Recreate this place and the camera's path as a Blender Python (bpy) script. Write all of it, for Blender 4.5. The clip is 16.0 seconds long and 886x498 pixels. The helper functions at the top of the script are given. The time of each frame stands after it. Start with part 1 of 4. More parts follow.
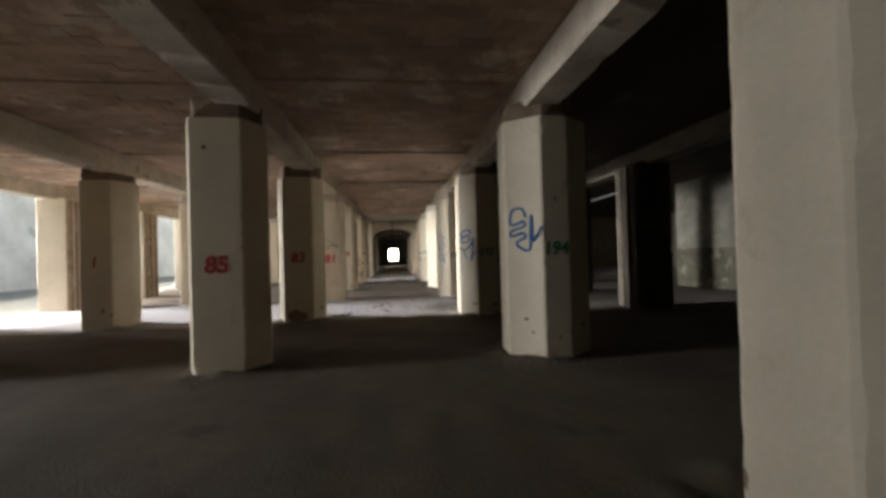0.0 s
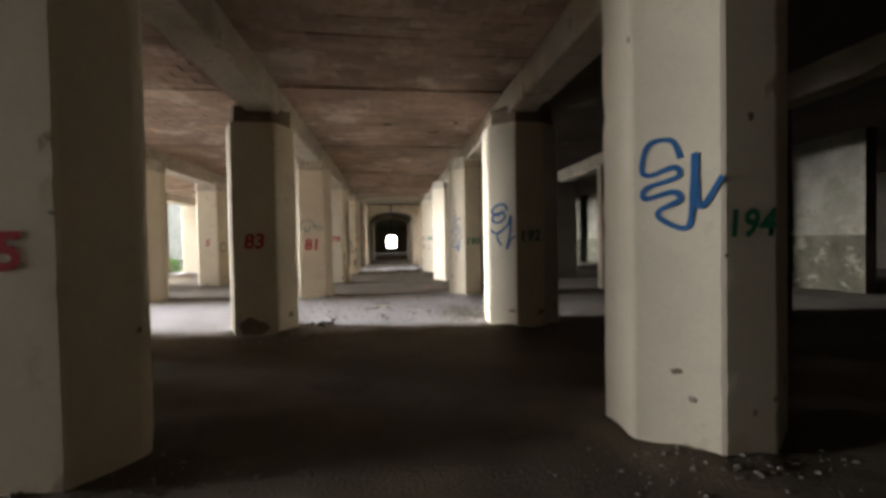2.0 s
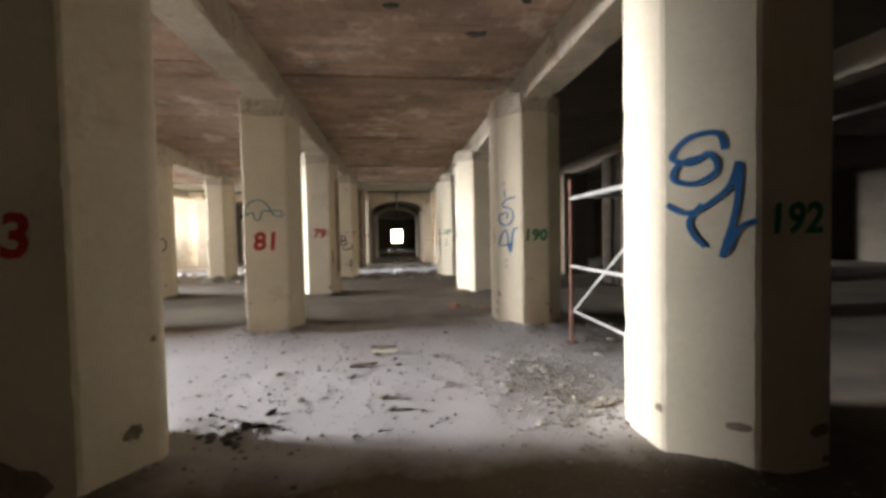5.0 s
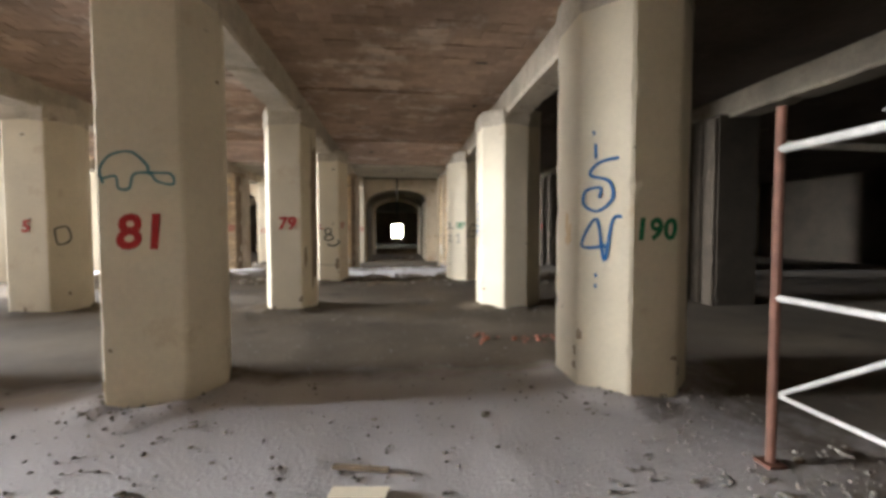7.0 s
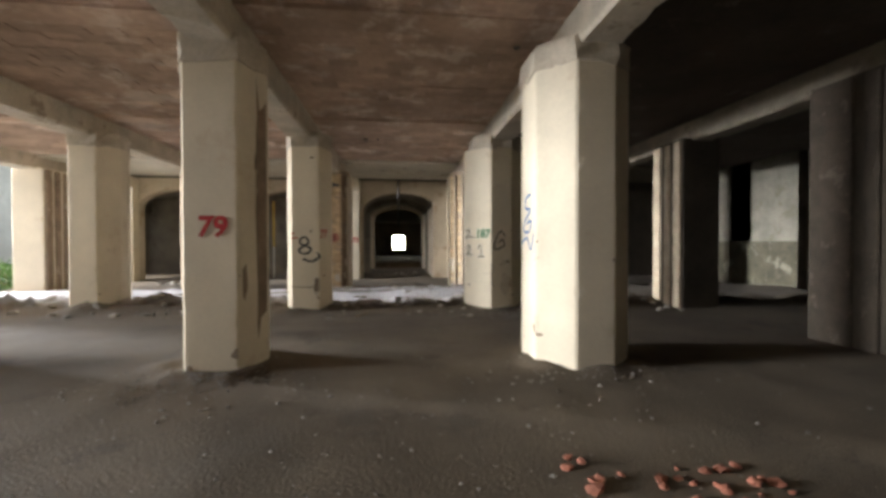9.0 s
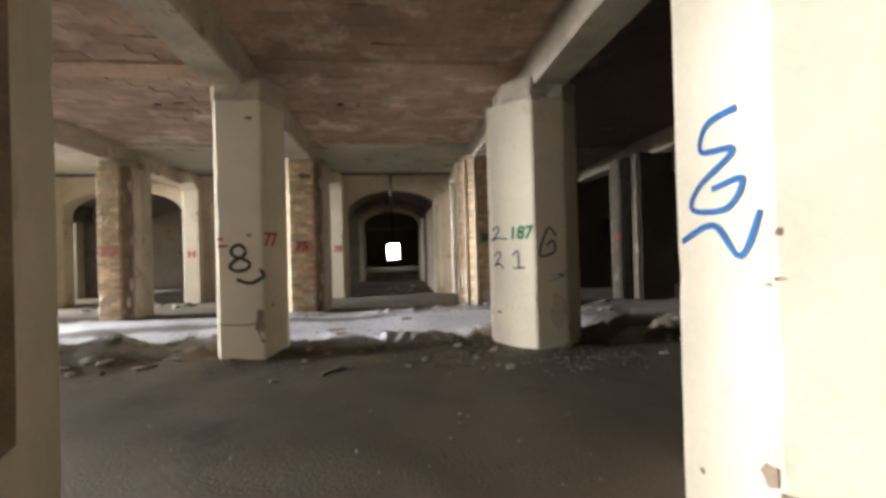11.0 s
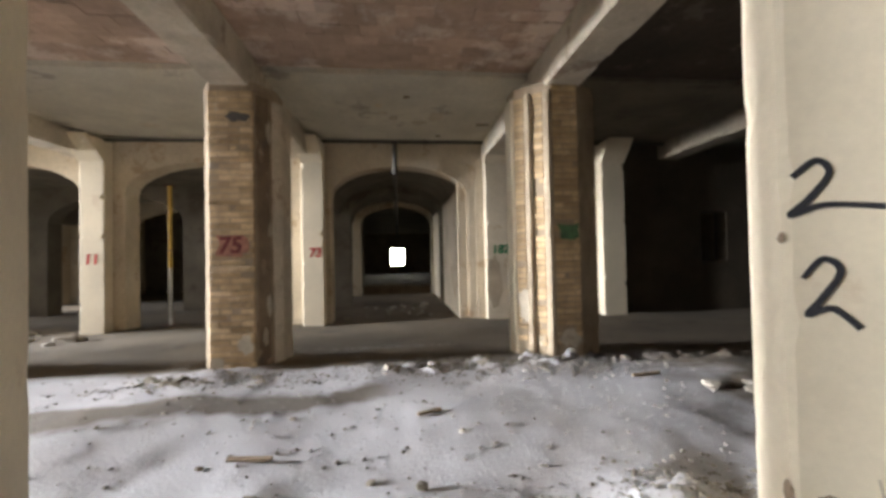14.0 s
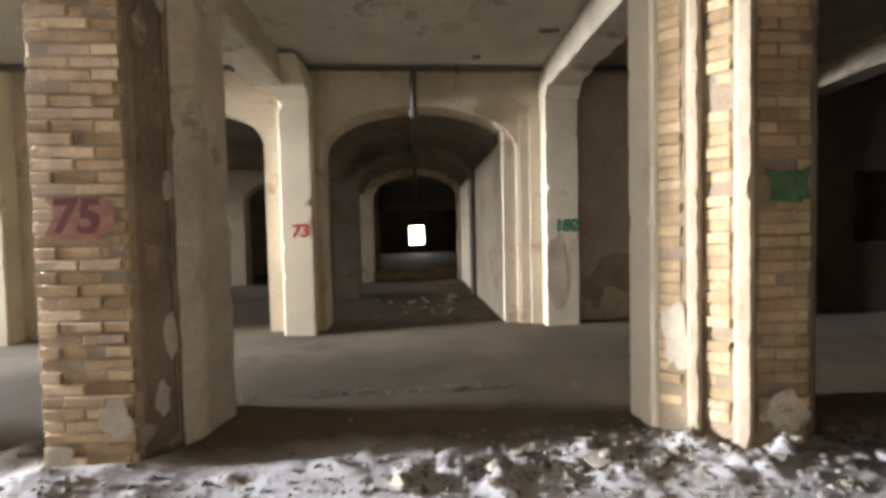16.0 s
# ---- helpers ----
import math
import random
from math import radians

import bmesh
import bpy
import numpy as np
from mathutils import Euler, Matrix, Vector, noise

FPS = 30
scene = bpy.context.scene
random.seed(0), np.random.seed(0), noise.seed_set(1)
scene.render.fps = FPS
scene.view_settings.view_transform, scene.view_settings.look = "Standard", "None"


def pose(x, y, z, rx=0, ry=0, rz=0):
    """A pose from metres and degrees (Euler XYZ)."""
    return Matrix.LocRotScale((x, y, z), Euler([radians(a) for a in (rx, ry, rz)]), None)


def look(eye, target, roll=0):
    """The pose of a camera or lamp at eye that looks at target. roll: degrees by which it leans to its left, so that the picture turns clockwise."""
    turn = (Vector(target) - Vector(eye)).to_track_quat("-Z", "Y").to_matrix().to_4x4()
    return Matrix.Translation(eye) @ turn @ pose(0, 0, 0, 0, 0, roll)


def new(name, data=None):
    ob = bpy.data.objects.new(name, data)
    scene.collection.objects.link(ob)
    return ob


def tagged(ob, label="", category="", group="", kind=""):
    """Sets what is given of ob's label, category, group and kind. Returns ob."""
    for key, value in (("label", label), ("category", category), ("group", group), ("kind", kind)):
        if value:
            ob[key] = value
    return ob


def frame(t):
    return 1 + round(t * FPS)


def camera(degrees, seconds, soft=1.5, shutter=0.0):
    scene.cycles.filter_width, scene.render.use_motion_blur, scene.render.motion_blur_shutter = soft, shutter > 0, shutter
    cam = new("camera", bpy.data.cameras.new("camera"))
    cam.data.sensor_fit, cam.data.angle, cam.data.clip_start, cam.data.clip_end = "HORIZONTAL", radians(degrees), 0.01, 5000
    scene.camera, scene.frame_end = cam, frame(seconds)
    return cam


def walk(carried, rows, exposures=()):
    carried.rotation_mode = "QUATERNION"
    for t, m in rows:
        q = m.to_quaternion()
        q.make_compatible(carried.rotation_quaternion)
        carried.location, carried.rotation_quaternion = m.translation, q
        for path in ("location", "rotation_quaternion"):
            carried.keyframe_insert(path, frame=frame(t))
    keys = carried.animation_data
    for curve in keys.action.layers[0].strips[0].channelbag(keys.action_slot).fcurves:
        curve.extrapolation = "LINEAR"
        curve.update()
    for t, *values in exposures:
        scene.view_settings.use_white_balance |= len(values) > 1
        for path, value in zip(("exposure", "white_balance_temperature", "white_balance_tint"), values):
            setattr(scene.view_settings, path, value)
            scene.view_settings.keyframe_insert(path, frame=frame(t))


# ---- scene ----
cam = camera(93.3, 16.0, soft=3.5)
METRES, EYE, TILT, LEAN, TURN = 23.8, 1.5, 0.0, 0.0, -6.75
EXPOSURE = [(0.0, 1.66), (1.5, 1.74), (3.0, 1.82), (4.5, 1.88), (5.2, 1.78), (7.5, 1.7), (9.0, 1.5), (11.5, 1.62), (12.5, 1.72), (14.0, 1.7), (15.0, 1.86), (16.0, 2.0)]
ROWS = [
    (0.0, 0.0, 0.0, 0.0, 0.02, 0.55, 1.62),
    (0.5, -0.006, 0.0314, -0.0006, 2.49, 0.77, 0.09),
    (1.0, -0.0101, 0.0646, -0.0003, 1.8, 1.63, 0.75),
    (1.5, -0.0142, 0.0971, -0.0011, 1.64, 0.77, -0.11),
    (2.0, -0.0179, 0.1284, -0.0022, -0.31, -1.12, 1.02),
    (2.5, -0.0211, 0.1602, -0.0017, -0.01, 0.03, -0.66),
    (3.0, -0.0251, 0.188, -0.0016, 0.93, 1.52, -0.23),
    (3.5, -0.0291, 0.2216, -0.0018, 2.66, 0.84, -0.53),
    (4.0, -0.0328, 0.25, -0.0023, 0.23, -1.85, 0.73),
    (4.5, -0.037, 0.283, -0.003, 2.01, -2.45, 0.51),
    (5.0, -0.0411, 0.3111, -0.0021, 0.4, -1.87, 1.15),
    (7.5, -0.0589, 0.4716, -0.0044, 0.5, -2.74, 0.0),
    (8.0, -0.0635, 0.5035, -0.005, 0.21, -3.02, 0.72),
    (8.5, -0.0664, 0.5356, -0.0048, 0.49, -2.15, 0.06),
    (9.0, -0.0693, 0.5661, -0.005, 0.67, -0.81, 0.1),
    (11.5, -0.0863, 0.7291, -0.0061, -0.08, 0.28, 1.7),
    (12.0, -0.0915, 0.7593, -0.0062, 0.14, 0.36, 1.91),
    (12.5, -0.0948, 0.7872, -0.0064, 2.15, 0.77, 1.72),
    (13.0, -0.0988, 0.8171, -0.0063, 0.39, -0.07, 0.47),
    (13.5, -0.1008, 0.8467, -0.0065, -1.39, 0.31, 2.25),
    (14.0, -0.1052, 0.8787, -0.0058, 0.56, 1.1, 1.19),
    (14.5, -0.1077, 0.908, -0.0058, 0.52, 0.43, 1.78),
    (15.0, -0.1119, 0.937, -0.0056, 1.99, 0.98, 0.26),
    (15.5, -0.1151, 0.9655, -0.0054, 3.18, -0.33, 1.3),
    (16.0, -0.1199, 0.9923, -0.0041, 3.08, -1.9, 1.28),
]
walk(cam, [(t, pose(0, 0, EYE, TILT, LEAN, TURN) @ pose(METRES * x, METRES * y, METRES * z, 90 + pitch, roll, yaw)) for t, x, y, z, yaw, pitch, roll in ROWS], EXPOSURE)

# ---- world and light ----
world = bpy.data.worlds.new("world")
scene.world = world
world.use_nodes = True
wn = world.node_tree
sky = wn.nodes.new("ShaderNodeTexSky")
sky.sky_type, sky.sun_disc = "NISHITA", False
sky.sun_elevation, sky.sun_rotation = radians(55), radians(270)
wn.nodes["Background"].inputs["Strength"].default_value = 0.07
wn.links.new(sky.outputs[0], wn.nodes["Background"].inputs["Color"])

sun = new("sun", bpy.data.lights.new("sun", "SUN"))
sun.data.energy, sun.data.angle, sun.data.color = 2.2, radians(10), (1.0, 0.96, 0.92)
sun.matrix_world = look((-38, 20, 50), (-4, 20, 0))


def sky_lamp(x, y, z, w, h, watts, toward, colour=(0.93, 0.95, 1.0), spread=150):
    """Added area lamp outdoors in place of sky light, facing the place it lights."""
    lamp = new("sky_light", bpy.data.lights.new("sky_light", "AREA"))
    lamp.data.shape, lamp.data.size, lamp.data.size_y = "RECTANGLE", w, h
    lamp.data.energy, lamp.data.color, lamp.data.spread = watts, colour, radians(spread)
    lamp.matrix_world = look((x, y, z), toward)


# ---- plan ----
PITCH, ROW0, SKEW = 4.12, 14.35, 0.05
XR = [-10.6, -6.3, -2.1, 2.1, 6.3]
CEIL, BEAM = 3.95, 3.52
Y_BACK, Y_VAULT = -6.0, 30.2


def yc(k, x=0.0):
    """Middle of pillar row k (0 is the row of number 81) at that x."""
    return ROW0 + PITCH * k - SKEW * x


# openings of the outer wall: bay after row k -> (start, end) beyond the row's middle, sky light
BAYS = {-4: (0.5, 3.6, 22, 1.7), -3: (0.5, 3.6, 44, 1.5), -2: None, -1: (0.5, 5.6, 370, 1.15), 0: (0.5, 3.6, 36, 2.4), 1: (0.5, 3.6, 105, 1.35), 2: (0.5, 3.6, 255, 1.15), 3: (0.6, 2.7, 150, 1.7)}
sky_lamp(-17.0, 32.1, 2.8, 1.7, 2.0, 26, (0, 32.1, 0.9), spread=44)
sky_lamp(-17.0, 35.3, 2.8, 1.7, 2.0, 40, (0, 35.3, 1.4), spread=44)
BEAMS = {-1: (15.5, 3.6, 12.8, 38, 0.85), 2: (26.3, 1.3, 24.6, 44, 1.6)}
for k, bay in BAYS.items():
    if bay:
        a, b, watts, aim = bay
        y = yc(k, -10.6) + (a + b) / 2
        # row 0: low added lamp tilted up, as light off the ground outside
        high = 1.3 if k == 0 else 3.1 if k > -3 else 2.6
        if k in BEAMS:
            # added lamps of these bays hang further out, for evener light
            y_sky, w, y_aim, open_angle, gain = BEAMS[k]
            sky_lamp(-22.0, y_sky, 3.7, w, 2.0, watts * gain, (-1.0, y_aim, aim), spread=open_angle)
        else:
            sky_lamp(-17.0, y + SKEW * 6, high, b - a - 0.1, 2.0, watts, (-1.0, y - SKEW * 10, aim), spread=44)


# ---- materials ----
def material(name, base, rough=0.9, var=0.25, scale=1.5, grain=40.0, bump=0.3, dark=None, stain=0.0, stain_col=(0.2, 0.15, 0.1), metal=0.0, rnd=0.0, lit_dust=None, island=0.0):
    """Two scales of variation over a base colour, stains with a shape of their own, fine relief."""
    m = bpy.data.materials.new(name)
    m.use_nodes = True
    t = m.node_tree
    bsdf = t.nodes["Principled BSDF"]
    bsdf.inputs["Roughness"].default_value = rough
    bsdf.inputs["Metallic"].default_value = metal
    geo = t.nodes.new("ShaderNodeNewGeometry")

    def noise_tex(s, detail=6.0, rough_=0.6):
        n = t.nodes.new("ShaderNodeTexNoise")
        n.inputs["Scale"].default_value, n.inputs["Detail"].default_value, n.inputs["Roughness"].default_value = s, detail, rough_
        t.links.new(geo.outputs["Position"], n.inputs["Vector"])
        return n

    def ramp(src, lo, hi, c0, c1):
        r = t.nodes.new("ShaderNodeValToRGB")
        r.color_ramp.elements[0].position, r.color_ramp.elements[1].position = lo, hi
        r.color_ramp.elements[0].color, r.color_ramp.elements[1].color = (*c0, 1), (*c1, 1)
        t.links.new(src, r.inputs[0])
        return r.outputs[0]

    def mix(kind, fac, a, b):
        n = t.nodes.new("ShaderNodeMix")
        n.data_type, n.blend_type = "RGBA", kind
        if isinstance(fac, float):
            n.inputs[0].default_value = fac
        else:
            t.links.new(fac, n.inputs[0])
        for s, v in ((n.inputs[6], a), (n.inputs[7], b)):
            if isinstance(v, tuple):
                s.default_value = (*v, 1)
            else:
                t.links.new(v, s)
        return n.outputs[2]

    big, fine = noise_tex(scale), noise_tex(grain, 4.0)
    d = dark or tuple(c * (1 - var) for c in base)
    col = ramp(big.outputs["Fac"], 0.35, 0.65, d, base)
    col = mix("MULTIPLY", 1.0, col, ramp(fine.outputs["Fac"], 0.3, 0.7, (1 - var * 0.6,) * 3, (1.0,) * 3))
    if stain:
        s = noise_tex(scale * 0.8 + 0.37, 9.0, 0.7)
        f = ramp(s.outputs["Fac"], 0.66 - stain * 0.25, 0.70 - stain * 0.2, (0, 0, 0), (0.85, 0.85, 0.85))
        col = mix("MIX", f, col, stain_col)
    if lit_dust:
        # plaster dust between two rows of pillars, ragged edge; also paints the daylight band there
        sep = t.nodes.new("ShaderNodeSeparateXYZ")
        t.links.new(geo.outputs["Position"], sep.inputs[0])
        wob = noise_tex(0.9, 8.0, 0.65)

        def plus(a, b, gain):
            """a * gain + b"""
            n = t.nodes.new("ShaderNodeMath")
            n.operation = "MULTIPLY_ADD"
            t.links.new(a, n.inputs[0])
            t.links.new(b, n.inputs[2])
            n.inputs[1].default_value = gain
            return n.outputs[0]

        black, white_ = (0, 0, 0), (1, 1, 1)
        along, across = plus(wob.outputs["Fac"], sep.outputs["Y"], 1.1), plus(wob.outputs["Fac"], sep.outputs["X"], 5.0)
        for y0, y1, white, east, shadow_streak in lit_dust:
            up = ramp(scaled(t, along, y0 + 0.55, 0.8), 0.3, 0.7, black, white_)
            down = ramp(scaled(t, along, y1 + 0.55, 0.9), 0.3, 0.7, white_, black)
            # fading eastward puts the daylight's falloff into the colour
            out = ramp(scaled(t, across, east + 2.5, 0.3), 0.3, 0.7, white_, (0.06,) * 3)
            cover = mix("MULTIPLY", 1.0, mix("MULTIPLY", 1.0, up, down), out)
            if shadow_streak:
                # a streak of shade, painted by thinning the white dust
                lane = plus(sep.outputs["X"], plus(wob.outputs["Fac"], sep.outputs["Y"], 1.3), -0.15)
                a = ramp(scaled(t, lane, 25.55, 1.2), 0.35, 0.6, black, white_)
                b = ramp(scaled(t, lane, 26.05, 1.2), 0.4, 0.65, white_, black)
                c = ramp(scaled(t, sep.outputs["X"], -0.1, 0.8), 0.3, 0.7, white_, black)
                # mask of the painted shade streak
                worn = mix("MULTIPLY", 1.0, mix("MULTIPLY", 1.0, a, b), c)
                cover = mix("MIX", worn, cover, mix("MULTIPLY", 1.0, cover, (0.12, 0.12, 0.12)))
            col = mix("MIX", cover, col, mix("MULTIPLY", 0.4, white, mix("MIX", 0.5, col, (0.5, 0.48, 0.46))))
    if island:
        col = mix("MULTIPLY", 1.0, col, ramp(geo.outputs["Random Per Island"], 0.0, 1.0, (1 - island,) * 3, (1.1, 1.08, 1.06)))
    if rnd:
        info = t.nodes.new("ShaderNodeObjectInfo")
        col = mix("MULTIPLY", 1.0, col, ramp(info.outputs["Random"], 0.0, 1.0, (1 - rnd, 1 - rnd * 1.1, 1 - rnd * 1.3), (1.12, 1.1, 1.05)))
    t.links.new(col, bsdf.inputs["Base Color"])
    b = t.nodes.new("ShaderNodeBump")
    b.inputs["Strength"].default_value, b.inputs["Distance"].default_value = bump, 0.02
    t.links.new(fine.outputs["Fac"], b.inputs["Height"])
    t.links.new(b.outputs[0], bsdf.inputs["Normal"])
    return m


def scaled(t, src, centre, gain):
    """(src - centre) * gain + 0.5"""
    n = t.nodes.new("ShaderNodeMath")
    n.operation = "MULTIPLY_ADD"
    t.links.new(src, n.inputs[0])
    n.inputs[1].default_value, n.inputs[2].default_value = gain, 0.5 - centre * gain
    return n.outputs[0]


def glow(name, colour, strength):
    m = bpy.data.materials.new(name)
    m.use_nodes = True
    t = m.node_tree
    t.nodes.remove(t.nodes["Principled BSDF"])
    e = t.nodes.new("ShaderNodeEmission")
    e.inputs[0].default_value, e.inputs[1].default_value = (*colour, 1), strength
    t.links.new(e.outputs[0], t.nodes["Material Output"].inputs[0])
    return m


PLASTER = material("cream_plaster", (0.72, 0.63, 0.47), var=0.12, scale=1.2, grain=25, bump=0.09, stain=0.24, stain_col=(0.58, 0.48, 0.34))
WALLP = material("old_plaster", (0.68, 0.58, 0.43), var=0.25, scale=0.9, grain=18, bump=0.2, stain=0.4, stain_col=(0.4, 0.29, 0.18))
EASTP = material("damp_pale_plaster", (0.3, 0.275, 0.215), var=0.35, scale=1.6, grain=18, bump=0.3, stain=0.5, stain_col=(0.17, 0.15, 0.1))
# plaster darkened to carry the shade of the inner vaults and end ceiling
INNER = material("shaded_inner_plaster", (0.22, 0.19, 0.145), var=0.35, scale=1.2, grain=20, bump=0.3, stain=0.4, stain_col=(0.11, 0.09, 0.065))
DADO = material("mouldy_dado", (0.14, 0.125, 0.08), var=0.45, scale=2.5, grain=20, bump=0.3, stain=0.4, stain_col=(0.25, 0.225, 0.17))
# plaster darkened so that the east side's shade sits in its colour
SHADEDP = material("shaded_plaster", (0.11, 0.088, 0.062), var=0.35, scale=1.1, grain=20, bump=0.5, stain=0.4, stain_col=(0.075, 0.058, 0.04))
# ceiling colour darkened to stand for the shade over the east aisles
SHADEDCEIL = material("shaded_ceiling", (0.1, 0.075, 0.055), var=0.4, scale=0.8, grain=11, bump=0.5, stain=0.3, stain_col=(0.16, 0.125, 0.095))
# dark copy of the rib render for piers standing in shade
SHADEDRIB = material("shaded_render", (0.11, 0.085, 0.06), var=0.35, scale=3, grain=40, bump=0.6, stain=0.3, stain_col=(0.17, 0.135, 0.1))
CONC = material("bare_concrete", (0.25, 0.18, 0.115), var=0.35, scale=2.5, grain=30, bump=0.6, stain=0.3, stain_col=(0.12, 0.1, 0.08))
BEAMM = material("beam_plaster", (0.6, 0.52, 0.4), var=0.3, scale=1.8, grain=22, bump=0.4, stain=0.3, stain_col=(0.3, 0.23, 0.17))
# copy of the beam plaster, darker to carry the east row's shade
BEAMD = material("shaded_beam", (0.32, 0.27, 0.2), var=0.3, scale=1.8, grain=22, bump=0.4, stain=0.3, stain_col=(0.2, 0.155, 0.11))
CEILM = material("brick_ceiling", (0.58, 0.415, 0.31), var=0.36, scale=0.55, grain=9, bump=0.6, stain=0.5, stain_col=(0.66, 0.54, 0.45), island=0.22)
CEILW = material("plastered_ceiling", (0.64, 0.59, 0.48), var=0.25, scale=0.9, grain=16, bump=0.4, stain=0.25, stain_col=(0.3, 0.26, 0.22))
# the two pale bands hold dust and the daylight that falls there
FLOORM = material("dusty_floor", (0.145, 0.109, 0.068), var=0.4, scale=0.7, grain=38, bump=0.45, stain=0.35, stain_col=(0.065, 0.048, 0.03), lit_dust=((22.85, 26.45, (0.58, 0.575, 0.6), 2.8, True), (10.1, 14.6, (0.6, 0.57, 0.57), 2.5, False)))
BRICKM = material("yellow_brick", (0.68, 0.5, 0.3), var=0.35, scale=5, grain=60, bump=0.6, rnd=0.35, stain=0.2, stain_col=(0.6, 0.54, 0.44))
RENDERM = material("brown_render", (0.34, 0.25, 0.17), var=0.35, scale=3, grain=40, bump=0.8, stain=0.3, stain_col=(0.5, 0.42, 0.32))
FLUTE = material("fluted_render", (0.5, 0.4, 0.28), var=0.3, scale=3, grain=40, bump=0.6, stain=0.3, stain_col=(0.36, 0.25, 0.16))
MORTAR = material("mortar", (0.4, 0.31, 0.21), var=0.3, scale=5, grain=50, bump=0.8)
OUTER = material("outer_wall", (0.72, 0.72, 0.68), var=0.3, scale=0.5, grain=10, bump=0.2, stain=0.3, stain_col=(0.3, 0.31, 0.28))
GRASS = material("dusty_ground", (0.36, 0.35, 0.28), var=0.4, scale=3, grain=30)
LEAF = material("leaves", (0.09, 0.2, 0.03), var=0.4, scale=6, grain=30, rough=0.6)
RUBBLE = material("rubble", (0.42, 0.385, 0.34), var=0.4, scale=4, grain=40, bump=0.6, rnd=0.4)
GRIT = material("grit", (0.27, 0.24, 0.2), var=0.5, scale=9, grain=60, bump=0.5)
SHARD = material("brick_shard", (0.35, 0.13, 0.08), var=0.4, scale=6, grain=40, rnd=0.3)
RUST = material("rusty_steel", (0.2, 0.09, 0.06), var=0.4, scale=6, grain=60, rough=0.7, metal=0.3)
GALV = material("pale_steel", (0.62, 0.6, 0.55), var=0.3, scale=6, grain=60, rough=0.5, metal=0.4, stain=0.2)
DARKPIPE = material("dark_pipe", (0.1, 0.09, 0.075), var=0.4, scale=4, grain=40, rough=0.6)
YELLOW = material("yellow_paint", (0.62, 0.4, 0.06), var=0.25, scale=6, grain=40, rough=0.6, stain=0.2)
PLANK = material("weathered_wood", (0.3, 0.22, 0.14), var=0.4, scale=8, grain=60)
ORANGE = material("orange_stain", (0.72, 0.53, 0.31), var=0.2, scale=8, grain=40)
FADED = material("faded_red_paint", (0.46, 0.2, 0.13), var=0.4, scale=14, grain=60)
RED = material("red_paint", (0.5, 0.03, 0.03), var=0.25, scale=8, grain=50)
FADEDGREEN = material("faded_green_paint", (0.09, 0.19, 0.08), var=0.5, scale=14, grain=60)
DARKRED = material("dark_red_paint", (0.2, 0.035, 0.03), var=0.4, scale=14, grain=60)
GREEN = material("green_paint", (0.01, 0.2, 0.085), var=0.25, scale=8, grain=50)
BLUE = material("blue_paint", (0.03, 0.14, 0.34), var=0.25, scale=8, grain=50)
TEAL = material("teal_paint", (0.1, 0.24, 0.26), var=0.25, scale=8, grain=50)
BLACK = material("black_paint", (0.03, 0.03, 0.035), var=0.3, scale=8, grain=50)
DAY = glow("daylight", (1.0, 0.98, 0.8), 12.0)


# ---- mesh helpers ----
def link(name, bm, mat, parent=None, label=""):
    me = bpy.data.meshes.new(name)
    bm.to_mesh(me)
    bm.free()
    me.materials.append(mat)
    ob = new(name, me)
    if parent:
        ob.parent = parent
        ob.matrix_parent_inverse = parent.matrix_basis.inverted()
    if label:
        ob["label"] = label
    return ob


def part(name, bm, mat, parent, label=""):
    return link(name, bm, mat, parent, label)


def thing(name, x, y, z, label, category, group="", kind=""):
    ob = new(name)
    ob.matrix_basis = pose(x, y, z)
    return tagged(ob, label, category, group, kind)


def box(bm, x0, y0, z0, x1, y1, z1):
    vs = [bm.verts.new((x, y, z)) for x in (x0, x1) for y in (y0, y1) for z in (z0, z1)]
    for f in ((0, 1, 3, 2), (4, 6, 7, 5), (0, 4, 5, 1), (2, 3, 7, 6), (0, 2, 6, 4), (1, 5, 7, 3)):
        bm.faces.new([vs[i] for i in f])
    return vs


def boxed(*a):
    bm = bmesh.new()
    box(bm, *a)
    return bm


def bar(bm, p, q, r=0.02, n=8):
    """A round bar from p to q."""
    p, q = Vector(p), Vector(q)
    d = q - p
    m = Matrix.Translation((p + q) / 2) @ d.to_track_quat("Z", "Y").to_matrix().to_4x4()
    bmesh.ops.create_cone(bm, cap_ends=True, segments=n, radius1=r, radius2=r, depth=d.length, matrix=m)


def prism(bm, outline, z0, z1, rows=1, rough=0.0, seed=0):
    """An upright prism over an outline, in rows, with slightly uneven sides."""
    rnd = random.Random(seed)
    rings = []
    for i in range(rows + 1):
        z = z0 + (z1 - z0) * i / rows
        rings.append([bm.verts.new((x + rnd.uniform(-rough, rough), y + rnd.uniform(-rough, rough), z)) for x, y in outline])
    n = len(outline)
    for a, b in zip(rings, rings[1:]):
        for i in range(n):
            bm.faces.new((a[i], a[(i + 1) % n], b[(i + 1) % n], b[i]))
    bm.faces.new(rings[-1])
    bm.faces.new(rings[0][::-1])


